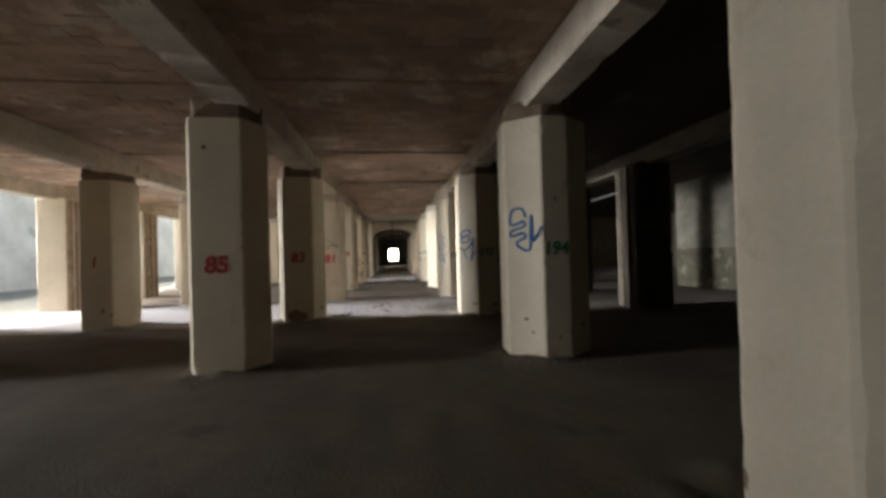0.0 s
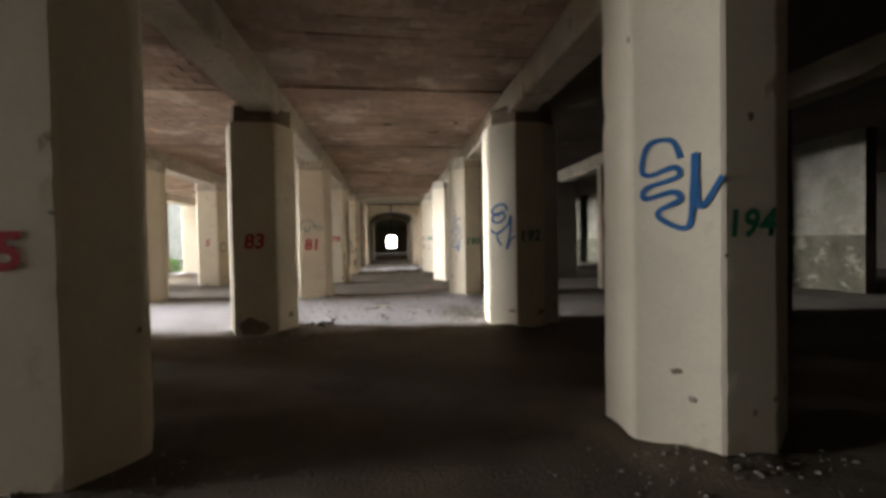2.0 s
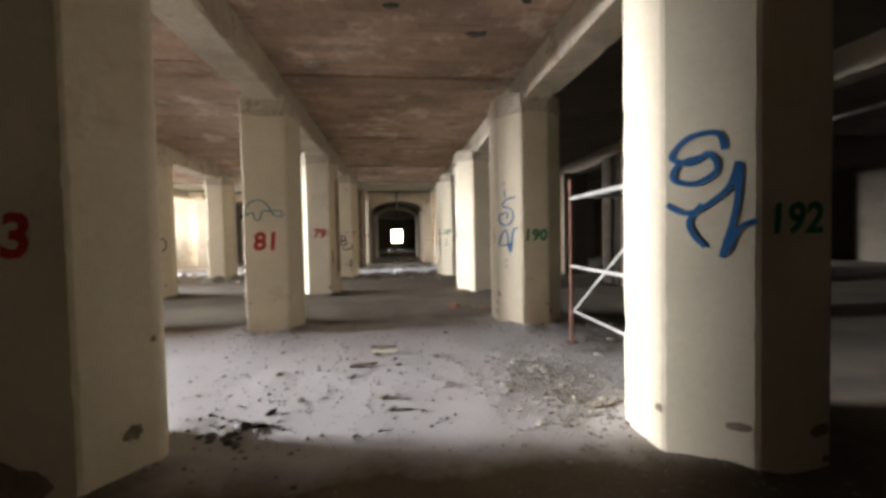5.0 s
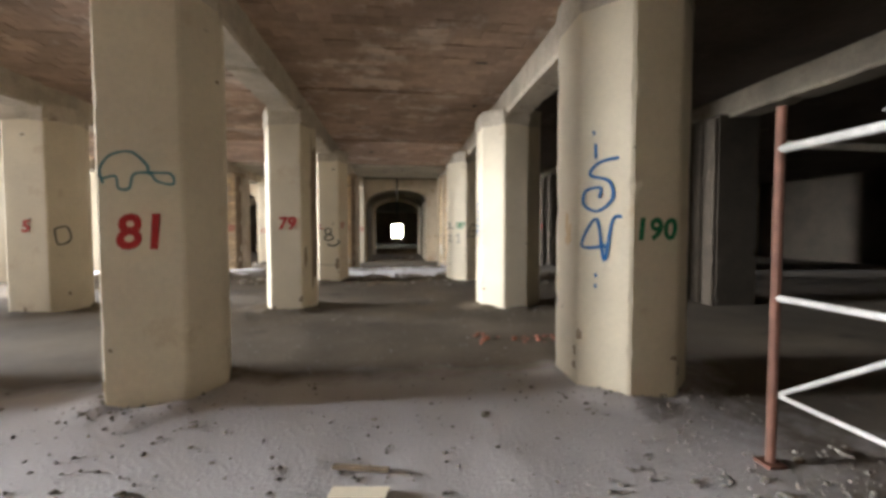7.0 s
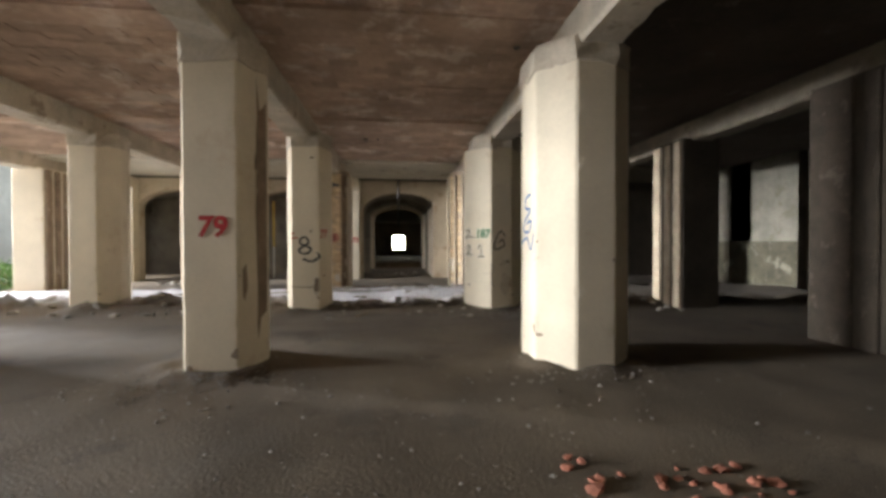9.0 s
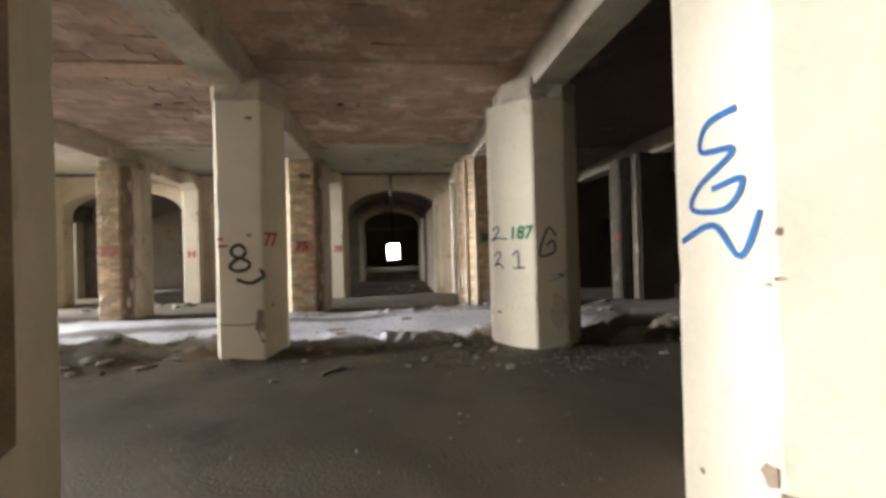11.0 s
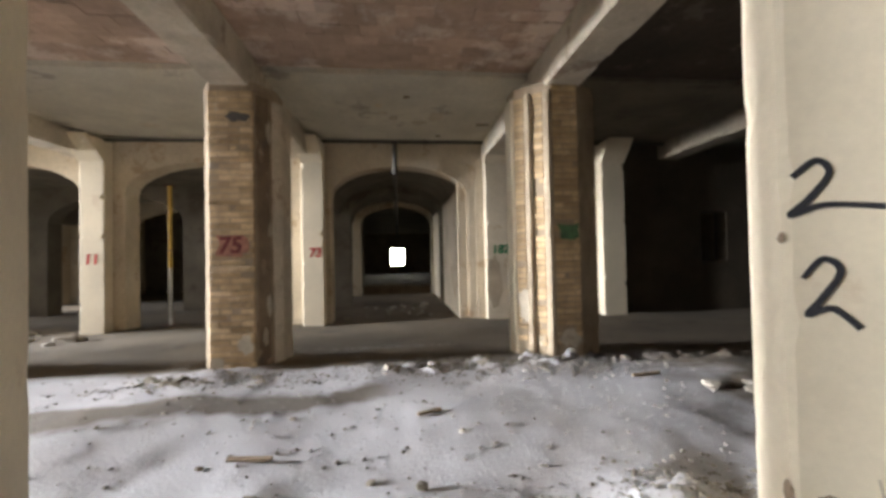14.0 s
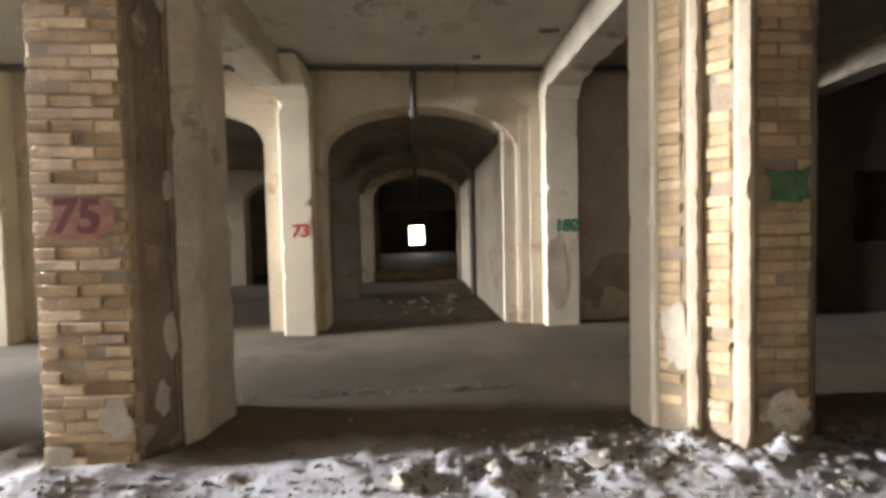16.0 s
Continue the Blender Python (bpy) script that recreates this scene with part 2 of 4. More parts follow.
# ---- setting ----
def floor_height(x, y):
    n = noise.noise((x * 0.5, y * 0.5, 0)) * 0.03 + noise.noise((x * 2.1, y * 2.1, 3)) * 0.012
    ridge = (0.13 + 0.14 / (1 + math.exp(4 * (x + 2.9)))) * math.exp(-((y - 22.9 - 0.35 * noise.noise((x * 0.6, 5, 5))) / 0.5) ** 2) * (0.7 + 0.9 * noise.noise((x * 1.7, y * 1.7, 9)))
    mound = 0.14 * math.exp(-((y - 24.8) / 1.3) ** 2) * (0.8 + 0.6 * noise.noise((x * 0.7, y * 0.7, 9)))
    crumbs = 0.012 * max(0.0, noise.noise((x * 4.3, y * 4.3, 1))) * math.exp(-((y - 24.3) / 2.2) ** 2)
    u = x - 0.95 * (y - 22.2)
    pit = 0.42 / (1 + math.exp(min(60.0, -30 * (min(u - 2.55, 3.3 - u, y - 22.3, 23.95 - y) - 0.05))))
    if 21.5 < y < 27.2 and -9 < x < 8:
        heap = math.exp(-((y - 26.2 + 0.03 * x) / 0.3) ** 2) * (0.2 + 0.8 / (1 + math.exp(-4 * x))) + 0.8 * math.exp(-((y - 22.85) / 0.3) ** 2)
        clod = abs(noise.noise((x * 4.1, y * 4.1, 21))) + 0.6 * abs(noise.noise((x * 9.0, y * 9.0, 22)))
        n += 0.17 * heap * clod * clod + 0.002 * clod * math.exp(-((y - 24.6) / 1.3) ** 2)
    k = round((y - ROW0) / PITCH)
    skirt = 0.0
    if -3 <= k <= 3:
        for px in (-6.3, -2.1, 2.1):
            d = math.hypot(x - px, y - yc(k, px))
            if d < 1.3:
                skirt += 0.055 * math.exp(-((d - 0.52) / 0.2) ** 2) * (0.8 + 0.9 * noise.noise((x * 3, y * 3, 4)))
    return n + mound + max(0.0, ridge) + crumbs - pit + max(0.0, skirt)


def floor_sheet():
    bm = bmesh.new()
    xs = [-11.4 + 0.12 * i for i in range(62)] + [-3.96 + 0.04 * i for i in range(216)] + [4.68 + 0.12 * i for i in range(54)]
    ys = [Y_BACK + 0.12 * i for i in range(230)] + [21.6 + 0.04 * i for i in range(132)] + [26.88 + 0.12 * i for i in range(86)]
    grid = [[bm.verts.new((x, y, floor_height(x, y))) for x in xs] for y in ys]
    for a, b in zip(grid, grid[1:]):
        for i in range(len(xs) - 1):
            bm.faces.new((a[i], a[i + 1], b[i + 1], b[i]))
    ob = link("floor", bm, FLOORM)
    for p in ob.data.polygons:
        p.use_smooth = True
    return tagged(ob, "dusty dirt-covered concrete floor with rubble", "floor", kind="structure")


floor_sheet()
tagged(link("floor_vault", boxed(-11.4, Y_BACK + 43.08, -0.4, 11.2, 62, 0.0), FLOORM), "dark dusty corridor floor", "floor", kind="structure")
tagged(link("ground", boxed(-400, -300, -0.5, 400, 400, -0.12), GRASS), "rough grassy ground outside the hall", "ground", kind="structure")


def ceiling():
    """Slab with flat hollow bricks under it, uneven and partly fallen."""
    rnd = random.Random(4)
    y1 = yc(3) + 0.12
    aisles = ((-10.35, -6.55), (-6.05, -2.35), (-1.85, 1.85))
    # east strip of the brick ceiling, with its shade in the colour
    tagged(link("ceiling_sooty", boxed(2.104, Y_BACK, CEIL, 11.2, y1, CEIL + 0.3), SHADEDCEIL), "brick ceiling of the dark aisle, shade put into its colour", "ceiling", kind="structure")
    bm = bmesh.new()
    box(bm, -11.2, Y_BACK, CEIL + 0.018, 2.1, y1, CEIL + 0.3)
    for x0, x1 in aisles:
        n = round((x1 - x0) / 0.42)
        w = (x1 - x0) / n
        rows = int((y1 - Y_BACK) / 0.21)
        for j in range(rows):
            for i in range(-1, n):
                a = x0 + w * (i + 0.5 * (j % 2))
                b = min(a + w, x1) - 0.003
                a = max(a, x0) + 0.003
                if b - a < 0.05 or rnd.random() < 0.006:
                    continue
                y = Y_BACK + 0.21 * j
                z = CEIL + rnd.gauss(0, 0.0045) + 0.03 * noise.noise((a * 0.4, y * 0.5, 2)) + 0.006 * noise.noise((0.3 * a, y * 3.0, 8))
                vs = [bm.verts.new((p, q, z + rnd.uniform(-0.002, 0.002))) for p, q in ((a, y + 0.004), (b, y + 0.004), (b, y + 0.206), (a, y + 0.206))]
                up = [bm.verts.new((v.co.x, v.co.y, CEIL + 0.03)) for v in vs]
                bm.faces.new(vs[::-1])
                for m in range(4):
                    bm.faces.new((vs[m], vs[(m + 1) % 4], up[(m + 1) % 4], up[m]))
    # shallow cross ribs over the pillar rows
    for k in range(-4, 3):
        for x0, x1 in aisles:
            y = yc(k, (x0 + x1) / 2)
            box(bm, x0, y - 0.22, CEIL - 0.035, x1, y + 0.22, CEIL + 0.036)
    tagged(link("ceiling", bm, CEILM), "bare red brick ceiling with pale stains", "ceiling", kind="structure")
    bm = bmesh.new()
    box(bm, -11.2, y1, CEIL - 0.06, 2.1, Y_VAULT + 1.8, CEIL + 0.3)
    tagged(link("ceiling_plastered", bm, CEILW), "grey plastered ceiling with peeling patches", "ceiling", kind="structure")
    # east part of the plastered ceiling, darkened in colour for its shade
    tagged(link("ceiling_grimy", boxed(2.104, y1 + 0.004, CEIL - 0.06, 11.4, Y_VAULT + 1.8, CEIL + 0.3), INNER), "brown plastered ceiling of the dark aisle, darkened for shade", "ceiling", kind="structure")


ceiling()


def worn_beam(x, w, y0, y1, z0, z1, seed):
    """A beam along the hall whose lower edges are rounded and chipped."""
    rnd = random.Random(seed)
    bm = bmesh.new()
    n = int((y1 - y0) / 0.18)
    rings = []
    for i in range(n + 1):
        y = y0 + (y1 - y0) * i / n
        ring = []
        for sx, sz in ((-1, 1), (-1, 0.12), (-0.9, 0), (0.9, 0), (1, 0.12), (1, 1)):
            chip = rnd.random() ** 6 * 0.03 if sz < 1 else 0
            ring.append(bm.verts.new((x + sx * (w - chip) + 0.012 * noise.noise((y * 0.9, sx, seed)), y, z0 + sz * (z1 - z0) + chip * (sz < 0.5) + 0.01 * noise.noise((y * 0.7, 3, seed)))))
        rings.append(ring)
    for a, b in zip(rings, rings[1:]):
        for i in range(5):
            bm.faces.new((a[i], a[i + 1], b[i + 1], b[i]))
    bmesh.ops.recalc_face_normals(bm, faces=bm.faces)
    return bm


for i, x in enumerate(XR):
    bm = worn_beam(x + (0.06 if x == -2.1 else 0.0), 0.24, Y_BACK, Y_VAULT - 0.004, BEAM, CEIL - 0.01, i)
    # the east beam takes the copy with shade in its colour
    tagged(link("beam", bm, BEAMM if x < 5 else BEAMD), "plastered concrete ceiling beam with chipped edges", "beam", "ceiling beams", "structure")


def ceiling_spot(x, y, z, w, l, mat, label, seed):
    """A shallow ragged scab hanging a few millimetres under the ceiling."""
    rnd = random.Random(seed)
    bm = bmesh.new()
    n = 13
    low, top = [], []
    for i in range(n):
        a = 2 * math.pi * i / n
        q = 0.8 + 0.35 * noise.noise((1.7 * math.cos(a), 1.7 * math.sin(a), seed)) + rnd.uniform(-0.1, 0.1)
        low.append(bm.verts.new((x + w / 2 * q * math.cos(a), y + l / 2 * q * math.sin(a), z - 0.012 + rnd.uniform(-0.004, 0.004))))
        top.append(bm.verts.new((x + w / 2 * q * 1.1 * math.cos(a), y + l / 2 * q * 1.1 * math.sin(a), z + 0.02)))
    bm.faces.new(low[::-1])
    for i in range(n):
        bm.faces.new((low[i], low[(i + 1) % n], top[(i + 1) % n], top[i]))
    tagged(link("ceiling_scab", bm, mat), label, "ceiling patch", "ceiling scabs", "structure")


for i, (x, y, w, l, m) in enumerate(((-0.29, 28.0, 0.16, 0.22, WALLP), (-0.05, 28.6, 0.2, 0.3, BEAMM), (0.42, 28.85, 0.35, 0.25, BEAMM), (0.85, 29.7, 0.15, 0.12, CONC), (1.62, 28.92, 0.32, 0.14, CONC),
                                     (-4.5, 29.2, 0.4, 0.3, BEAMM), (-2.9, 28.2, 0.25, 0.2, CONC), (-0.25, 28.35, 0.2, 0.15, BEAMM), (0.7, 28.5, 0.4, 0.5, BEAMM), (0.15, 27.6, 0.12, 0.12, CONC))):
    ceiling_spot(x, y, CEIL - 0.06, w, l, m, "peeling patch of ceiling plaster", i)
for i, (x, y, w, l) in enumerate(((0.95, 12.67, 0.3, 0.14), (-0.1, 12.1, 0.2, 0.08), (-0.86, 24.1, 0.14, 0.12), (-0.55, 24.1, 0.06, 0.08), (-3.87, 24.2, 0.12, 0.1), (-3.5, 24.1, 0.2, 0.08), (1.5, 18.95, 0.1, 0.1), (-5.0, 11.8, 0.2, 0.1), (1.35, 11.9, 0.15, 0.08), (1.2, 16.8, 0.2, 0.1))):
    ceiling_spot(x, y, CEIL - 0.012, w, l, DARKPIPE, "dark broken spot in the brick ceiling", i + 20)


# outer left wall: closed bays
for k in range(-5, 4):
    if BAYS.get(k) is None:
        y0, y1 = max(yc(k, -10.6) + 0.5, Y_BACK), yc(k + 1, -10.6) - 0.5
        bm = boxed(-11.0, y0, -0.1, -10.7, min(y1, Y_VAULT), BEAM + 0.05)
        tagged(link("wall_west", bm, WALLP), "stained plaster outer wall", "wall", kind="structure")
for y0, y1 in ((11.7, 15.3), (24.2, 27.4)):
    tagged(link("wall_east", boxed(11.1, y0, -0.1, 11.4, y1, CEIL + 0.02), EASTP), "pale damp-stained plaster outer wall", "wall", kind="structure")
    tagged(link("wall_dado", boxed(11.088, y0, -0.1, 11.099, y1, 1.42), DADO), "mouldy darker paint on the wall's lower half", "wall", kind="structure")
# unlit rooms beyond the east openings; ceiling and far wall coloured dark for shade
tagged(link("floor_east", boxed(11.08, Y_BACK, -0.4, 20, Y_VAULT + 1.8, -0.01), FLOORM), "dark dirt floor of the unlit rooms", "floor", kind="structure")
tagged(link("ceiling_east", boxed(11.2, Y_BACK, CEIL + 0.004, 20, Y_VAULT + 1.8, CEIL + 0.3), SHADEDCEIL), "dark ceiling of the unlit rooms", "ceiling", kind="structure")
tagged(link("wall_east_far", boxed(20, Y_BACK - 0.3, -0.4, 20.3, Y_VAULT + 2, CEIL + 0.3), SHADEDP), "dark far wall of the unlit rooms", "wall", kind="structure")
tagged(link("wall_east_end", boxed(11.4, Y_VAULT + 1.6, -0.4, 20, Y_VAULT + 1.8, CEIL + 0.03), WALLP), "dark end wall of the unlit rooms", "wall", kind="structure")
# strips between the openings, coloured as dark as their shade
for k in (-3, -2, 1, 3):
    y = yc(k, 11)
    tagged(link("wall_east", boxed(11.1, y - 0.4, -0.1, 11.4, y + 0.4, CEIL + 0.02), SHADEDP), "stained plaster wall between dark openings, darkened for shade", "wall", kind="structure")
tagged(link("wall_south", boxed(-11.2, Y_BACK - 0.3, -0.1, 20, Y_BACK, CEIL + 0.2), WALLP), "stained plaster end wall", "wall", kind="structure")
tagged(link("wall_outside", boxed(-24, -30, -0.2, -23.5, 60, 9.0), OUTER), "grey concrete wall outside the openings", "wall", kind="structure")


# vaulted part: walls across the hall with flat arches
def arched_wall(y0, y1, spans, x0, x1, top, name, base=-0.1, mat=WALLP):
    """A wall from x0 to x1 with arched openings (left, right, spring, crown)."""
    bm = bmesh.new()
    N = 14
    x = x0
    for l, r, spring, crown in spans:
        box(bm, x, y0, base, l, y1, top)

        def arc(u):
            s = (u - (l + r) / 2) / ((r - l) / 2)
            return spring + (crown - spring) * math.sqrt(max(0.0, 1 - abs(s) ** 2.0))

        cuts = [l + (r - l) * (0.5 - 0.5 * math.cos(math.pi * i / N)) for i in range(N + 1)]
        for a, b in zip(cuts, cuts[1:]):
            vs = [bm.verts.new((p, q, z)) for q in (y0, y1) for p, z in ((a, arc(a)), (b, arc(b)), (b, top), (a, top))]
            bm.faces.new(vs[:4])
            bm.faces.new(vs[4:][::-1])
            bm.faces.new((vs[0], vs[4], vs[5], vs[1]))
        x = r
    box(bm, x, y0, -0.1, x1, y1, top)
    bmesh.ops.remove_doubles(bm, verts=bm.verts[:], dist=0.0005)
    bmesh.ops.recalc_face_normals(bm, faces=bm.faces)
    return tagged(link(name, bm, mat), "stained plaster wall with flat arched openings", "wall", kind="structure")


arched_wall(Y_VAULT, Y_VAULT + 0.5, [(-9.7, -6.32, 2.75, 3.42), (-5.53, -2.28, 2.8, 3.45), (-1.45, 1.52, 2.7, 3.37)], -11.2, 4.6, CEIL + 0.1, "wall_arched_1")
SIDE = [(-9.4, -5.95, 2.5, 3.2), (-5.2, -1.95, 2.55, 3.22)]
# end wall east of the arches, its shade put into the plaster colour
bm = bmesh.new()
for a, b, c, d in ((4.6, 7.1, -0.1, CEIL), (7.1, 7.75, -0.1, 1.15), (7.1, 7.75, 2.3, CEIL), (7.75, 11.1, -0.1, CEIL)):
    box(bm, a, Y_VAULT, c, b, Y_VAULT + 0.4, d)
tagged(link("wall_sooty", bm, SHADEDP), "end wall with a broken hole, shade put into its dark colour", "wall", kind="structure")
# first inner wall and vaults darkened for shade; second left paler where lit
for i in range(1, 3):
    y = 30.1 + i * 3.3
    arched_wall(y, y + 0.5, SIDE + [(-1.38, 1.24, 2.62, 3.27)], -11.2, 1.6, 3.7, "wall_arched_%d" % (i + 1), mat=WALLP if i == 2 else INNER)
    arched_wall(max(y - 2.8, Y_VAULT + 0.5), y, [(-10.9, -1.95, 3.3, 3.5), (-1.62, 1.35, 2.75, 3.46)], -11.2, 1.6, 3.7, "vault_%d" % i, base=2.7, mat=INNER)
# added wall, not part of the building, to block light leaking through
tagged(link("wall_side_hall", boxed(-11.2, 41.0, -0.1, -1.6, 41.3, 3.7), INNER), "added dark wall that stops stray light in the side halls", "wall", kind="structure")
yf, yv = 60.0, 37.2
tagged(link("vault_ceiling", boxed(-11.2, yv, 3.6, 4.0, yf, 3.9), CEILW), "dark plastered ceiling of the far hall", "ceiling", kind="structure")
bm = bmesh.new()
box(bm, -11.2, yf, -0.1, -0.62, yf + 0.4, 4)
box(bm, 0.55, yf, -0.1, 4.0, yf + 0.4, 4)
box(bm, -0.62, yf, -0.1, 0.55, yf + 0.4, 0.7)
box(bm, -0.62, yf, 2.2, 0.55, yf + 0.4, 4)
tagged(link("wall_north", bm, WALLP), "dark far end wall with a bright window opening", "wall", kind="structure")
tagged(link("backdrop", boxed(-12, 95, -2, 12, 95.1, 12), DAY), "bright overcast daylight beyond the window", "backdrop", kind="structure")
for y0, y1 in ((Y_VAULT, 31.2), (33.0, 34.4), (36.2, yf + 0.4)):
    tagged(link("wall_vault_west", boxed(-11.5, y0, -0.1, -11.2, y1, 4), WALLP), "dark plaster side wall", "wall", kind="structure")
tagged(link("wall_vault_east", boxed(1.32, Y_VAULT + 0.08, -0.1, 1.75, 37.24, 3.7), WALLP), "dark plaster side wall", "wall", kind="structure")
# walls of the far hall, given the darkness of their shade
bm = bmesh.new()
for a, b, c, d in ((1.75, 4.0, 36.9, 37.2), (4.0, 4.3, 37.2, yf)):
    box(bm, a, c, -0.1, b, d, 3.7)
tagged(link("wall_far_hall", bm, SHADEDP), "wall of the far hall with shade in its colour", "wall", kind="structure")
# added behind the hole only to shut out daylight
tagged(link("wall_recess", boxed(2.7, Y_VAULT + 1.6, -0.1, 11.4, Y_VAULT + 1.8, 4.2), WALLP), "added wall that keeps daylight out behind the broken hole", "wall", kind="structure")


# ---- pillars ----
def octagon(x, y, hx, hy, cx, cy):
    """Outline with cut corners, counter-clockwise from the front's left end."""
    return [(x - hx + cx, y - hy), (x + hx - cx, y - hy), (x + hx, y - hy + cy), (x + hx, y + hy - cy),
            (x + hx - cx, y + hy), (x - hx + cx, y + hy), (x - hx, y + hy - cy), (x - hx, y - hy + cy)]


def worn_shaft(bm, outline, z0, z1, seed, chip=0.014, rows=40):
    """An upright shaft whose arrises are rounded and chipped here and there."""
    rnd = random.Random(seed)
    n = len(outline)
    cx, cy = sum(p[0] for p in outline) / n, sum(p[1] for p in outline) / n
    rings = []
    for i in range(rows + 1):
        z = z0 + (z1 - z0) * i / rows
        ring = []
        for j in range(n):
            p, a, b = (Vector(outline[(j + d) % n]) for d in (0, -1, 1))
            hit = max(0.0, noise.noise((z * 6.5, j * 3.1, seed)) - 0.22) * chip * 2.2 + rnd.random() ** 6 * 0.003
            ea, eb = (a - p), (b - p)
            la, lb = min(0.09, ea.length * 0.35), min(0.09, eb.length * 0.35)
            ea, eb = ea.normalized(), eb.normalized()
            back = (Vector((cx, cy)) - p).normalized() * hit * 0.6
            for v in (p + ea * la, p + ea * min(la * 0.8, 0.016 + hit * 1.3) + back, p + eb * min(lb * 0.8, 0.016 + hit * 1.3) + back, p + eb * lb):
                ring.append(bm.verts.new((v.x, v.y, z)))
        rings.append(ring)
    m = 4 * n
    for a, b in zip(rings, rings[1:]):
        for i in range(m):
            bm.faces.new((a[i], a[(i + 1) % m], b[(i + 1) % m], b[i]))
    bm.faces.new(rings[-1])
    bm.faces.new(rings[0][::-1])


class Face:
    """A flat upright face: a point at fraction u across it, z up, and lift off it."""

    def __init__(self, p, q):
        self.p, self.q = Vector((*p, 0)), Vector((*q, 0))
        d = (self.q - self.p).normalized()
        self.d, self.n = d, Vector((d.y, -d.x, 0))
        self.w = (self.q - self.p).length

    def at(self, u, z, lift=0.004):
        v = self.p + (self.q - self.p) * u + self.n * lift
        return Vector((v.x, v.y, z))


def face(outline, i):
    """Face i, left to right as seen from outside: 7 left chamfer, 0 front, 1 right chamfer, 6 left side."""
    return Face(outline[i], outline[(i + 1) % len(outline)])


def writing(name, text, f, u, z, height, mat, parent, label, fat=0.045, lift=0.006):
    """Painted figures on a face, centred at u and z."""
    cu = bpy.data.curves.new(name, "FONT")
    cu.body, cu.align_x, cu.align_y, cu.size, cu.offset, cu.resolution_u = text, "CENTER", "CENTER", height * 1.38, fat * height, 3
    tmp = new("lettering", cu)
    me = bpy.data.meshes.new_from_object(tmp.evaluated_get(bpy.context.evaluated_depsgraph_get()))
    bpy.data.objects.remove(tmp)
    me.materials.clear()
    me.materials.append(mat)
    rnd = random.Random(len(text) + int(z * 100))
    c = f.at(u, z, lift)
    for v in me.vertices:
        x, y = v.co.x, v.co.y
        w = 0.008 * noise.noise((x * 9, y * 9, z * 7))
        v.co = c + f.d * (x + w + 0.08 * y) + Vector((0, 0, y + w + rnd.uniform(-0.002, 0.002)))
    ob = new(name, me)
    ob.parent = parent
    ob.matrix_parent_inverse = parent.matrix_basis.inverted()
    ob["label"] = label
    return ob


def stroke(bm, f, pts, width, lift=0.005):
    """A sprayed line through points (u, z) on a face."""
    out = []
    P = [pts[0]] + list(pts) + [pts[-1]]
    for i in range(1, len(P) - 2):
        for s in range(7):
            t = s / 7
            out.append(tuple(0.5 * (2 * P[i][c] + (P[i + 1][c] - P[i - 1][c]) * t + (2 * P[i - 1][c] - 5 * P[i][c] + 4 * P[i + 1][c] - P[i + 2][c]) * t * t
                                    + (3 * P[i][c] - P[i - 1][c] - 3 * P[i + 1][c] + P[i + 2][c]) * t ** 3) for c in (0, 1)))
    out.append(pts[-1])
    pos = [(u * f.w, z) for u, z in out]
    last = None
    for i, (a, z) in enumerate(pos):
        a0, z0 = pos[max(0, i - 1)]
        a1, z1 = pos[min(len(pos) - 1, i + 1)]
        d = Vector((a1 - a0, z1 - z0))
        d = d.normalized() if d.length > 1e-6 else Vector((1, 0))
        w = width * (0.5 + 0.12 * noise.noise((a * 9, z * 9, 1)))
        l = lift + 0.00006 * i
        pair = [bm.verts.new(f.at((a + s * -d.y * w) / f.w, z + s * d.x * w, l)) for s in (-1, 1)]
        if last:
            bm.faces.new((last[0], pair[0], pair[1], last[1]))
        last = pair


def tag(f, strokes, x0, x1, y0, z_0, y1, z_1, width, mat, parent, name="graffiti", label=""):
    """Strokes drawn in a sketch's own units, laid on a face: x0..x1 are its edges, y0 and y1 lie at z_0 and z_1."""
    bm = bmesh.new()
    for i, s in enumerate(strokes):
        stroke(bm, f, [((x - x0) / (x1 - x0), z_0 + (y - y0) / (y1 - y0) * (z_1 - z_0)) for x, y in s], width, 0.005 + 0.0015 * i)
    return part(name, bm, mat, parent, label)


def patch(f, u, z, w, h, mat, parent, name, label, seed=0, lift=0.003, square=1.0):
    """A ragged flat patch, such as fallen plaster or a stain of paint."""
    rnd = random.Random(seed)
    bm = bmesh.new()
    n = 18
    vs = []
    for i in range(n):
        a = 2 * math.pi * i / n
        r = 0.85 + 0.45 * noise.noise((1.6 * math.cos(a), 1.6 * math.sin(a), seed * 1.7)) + rnd.uniform(-0.06, 0.06)
        uu = min(0.995, max(0.005, u + w / f.w * 0.5 * r * math.copysign(abs(math.cos(a)) ** square, math.cos(a))))
        vs.append(bm.verts.new(f.at(uu, max(0.0, z + h * 0.5 * r * math.copysign(abs(math.sin(a)) ** square, math.sin(a))), lift)))
    bm.faces.new(vs)
    return part(name, bm, mat, parent, label)


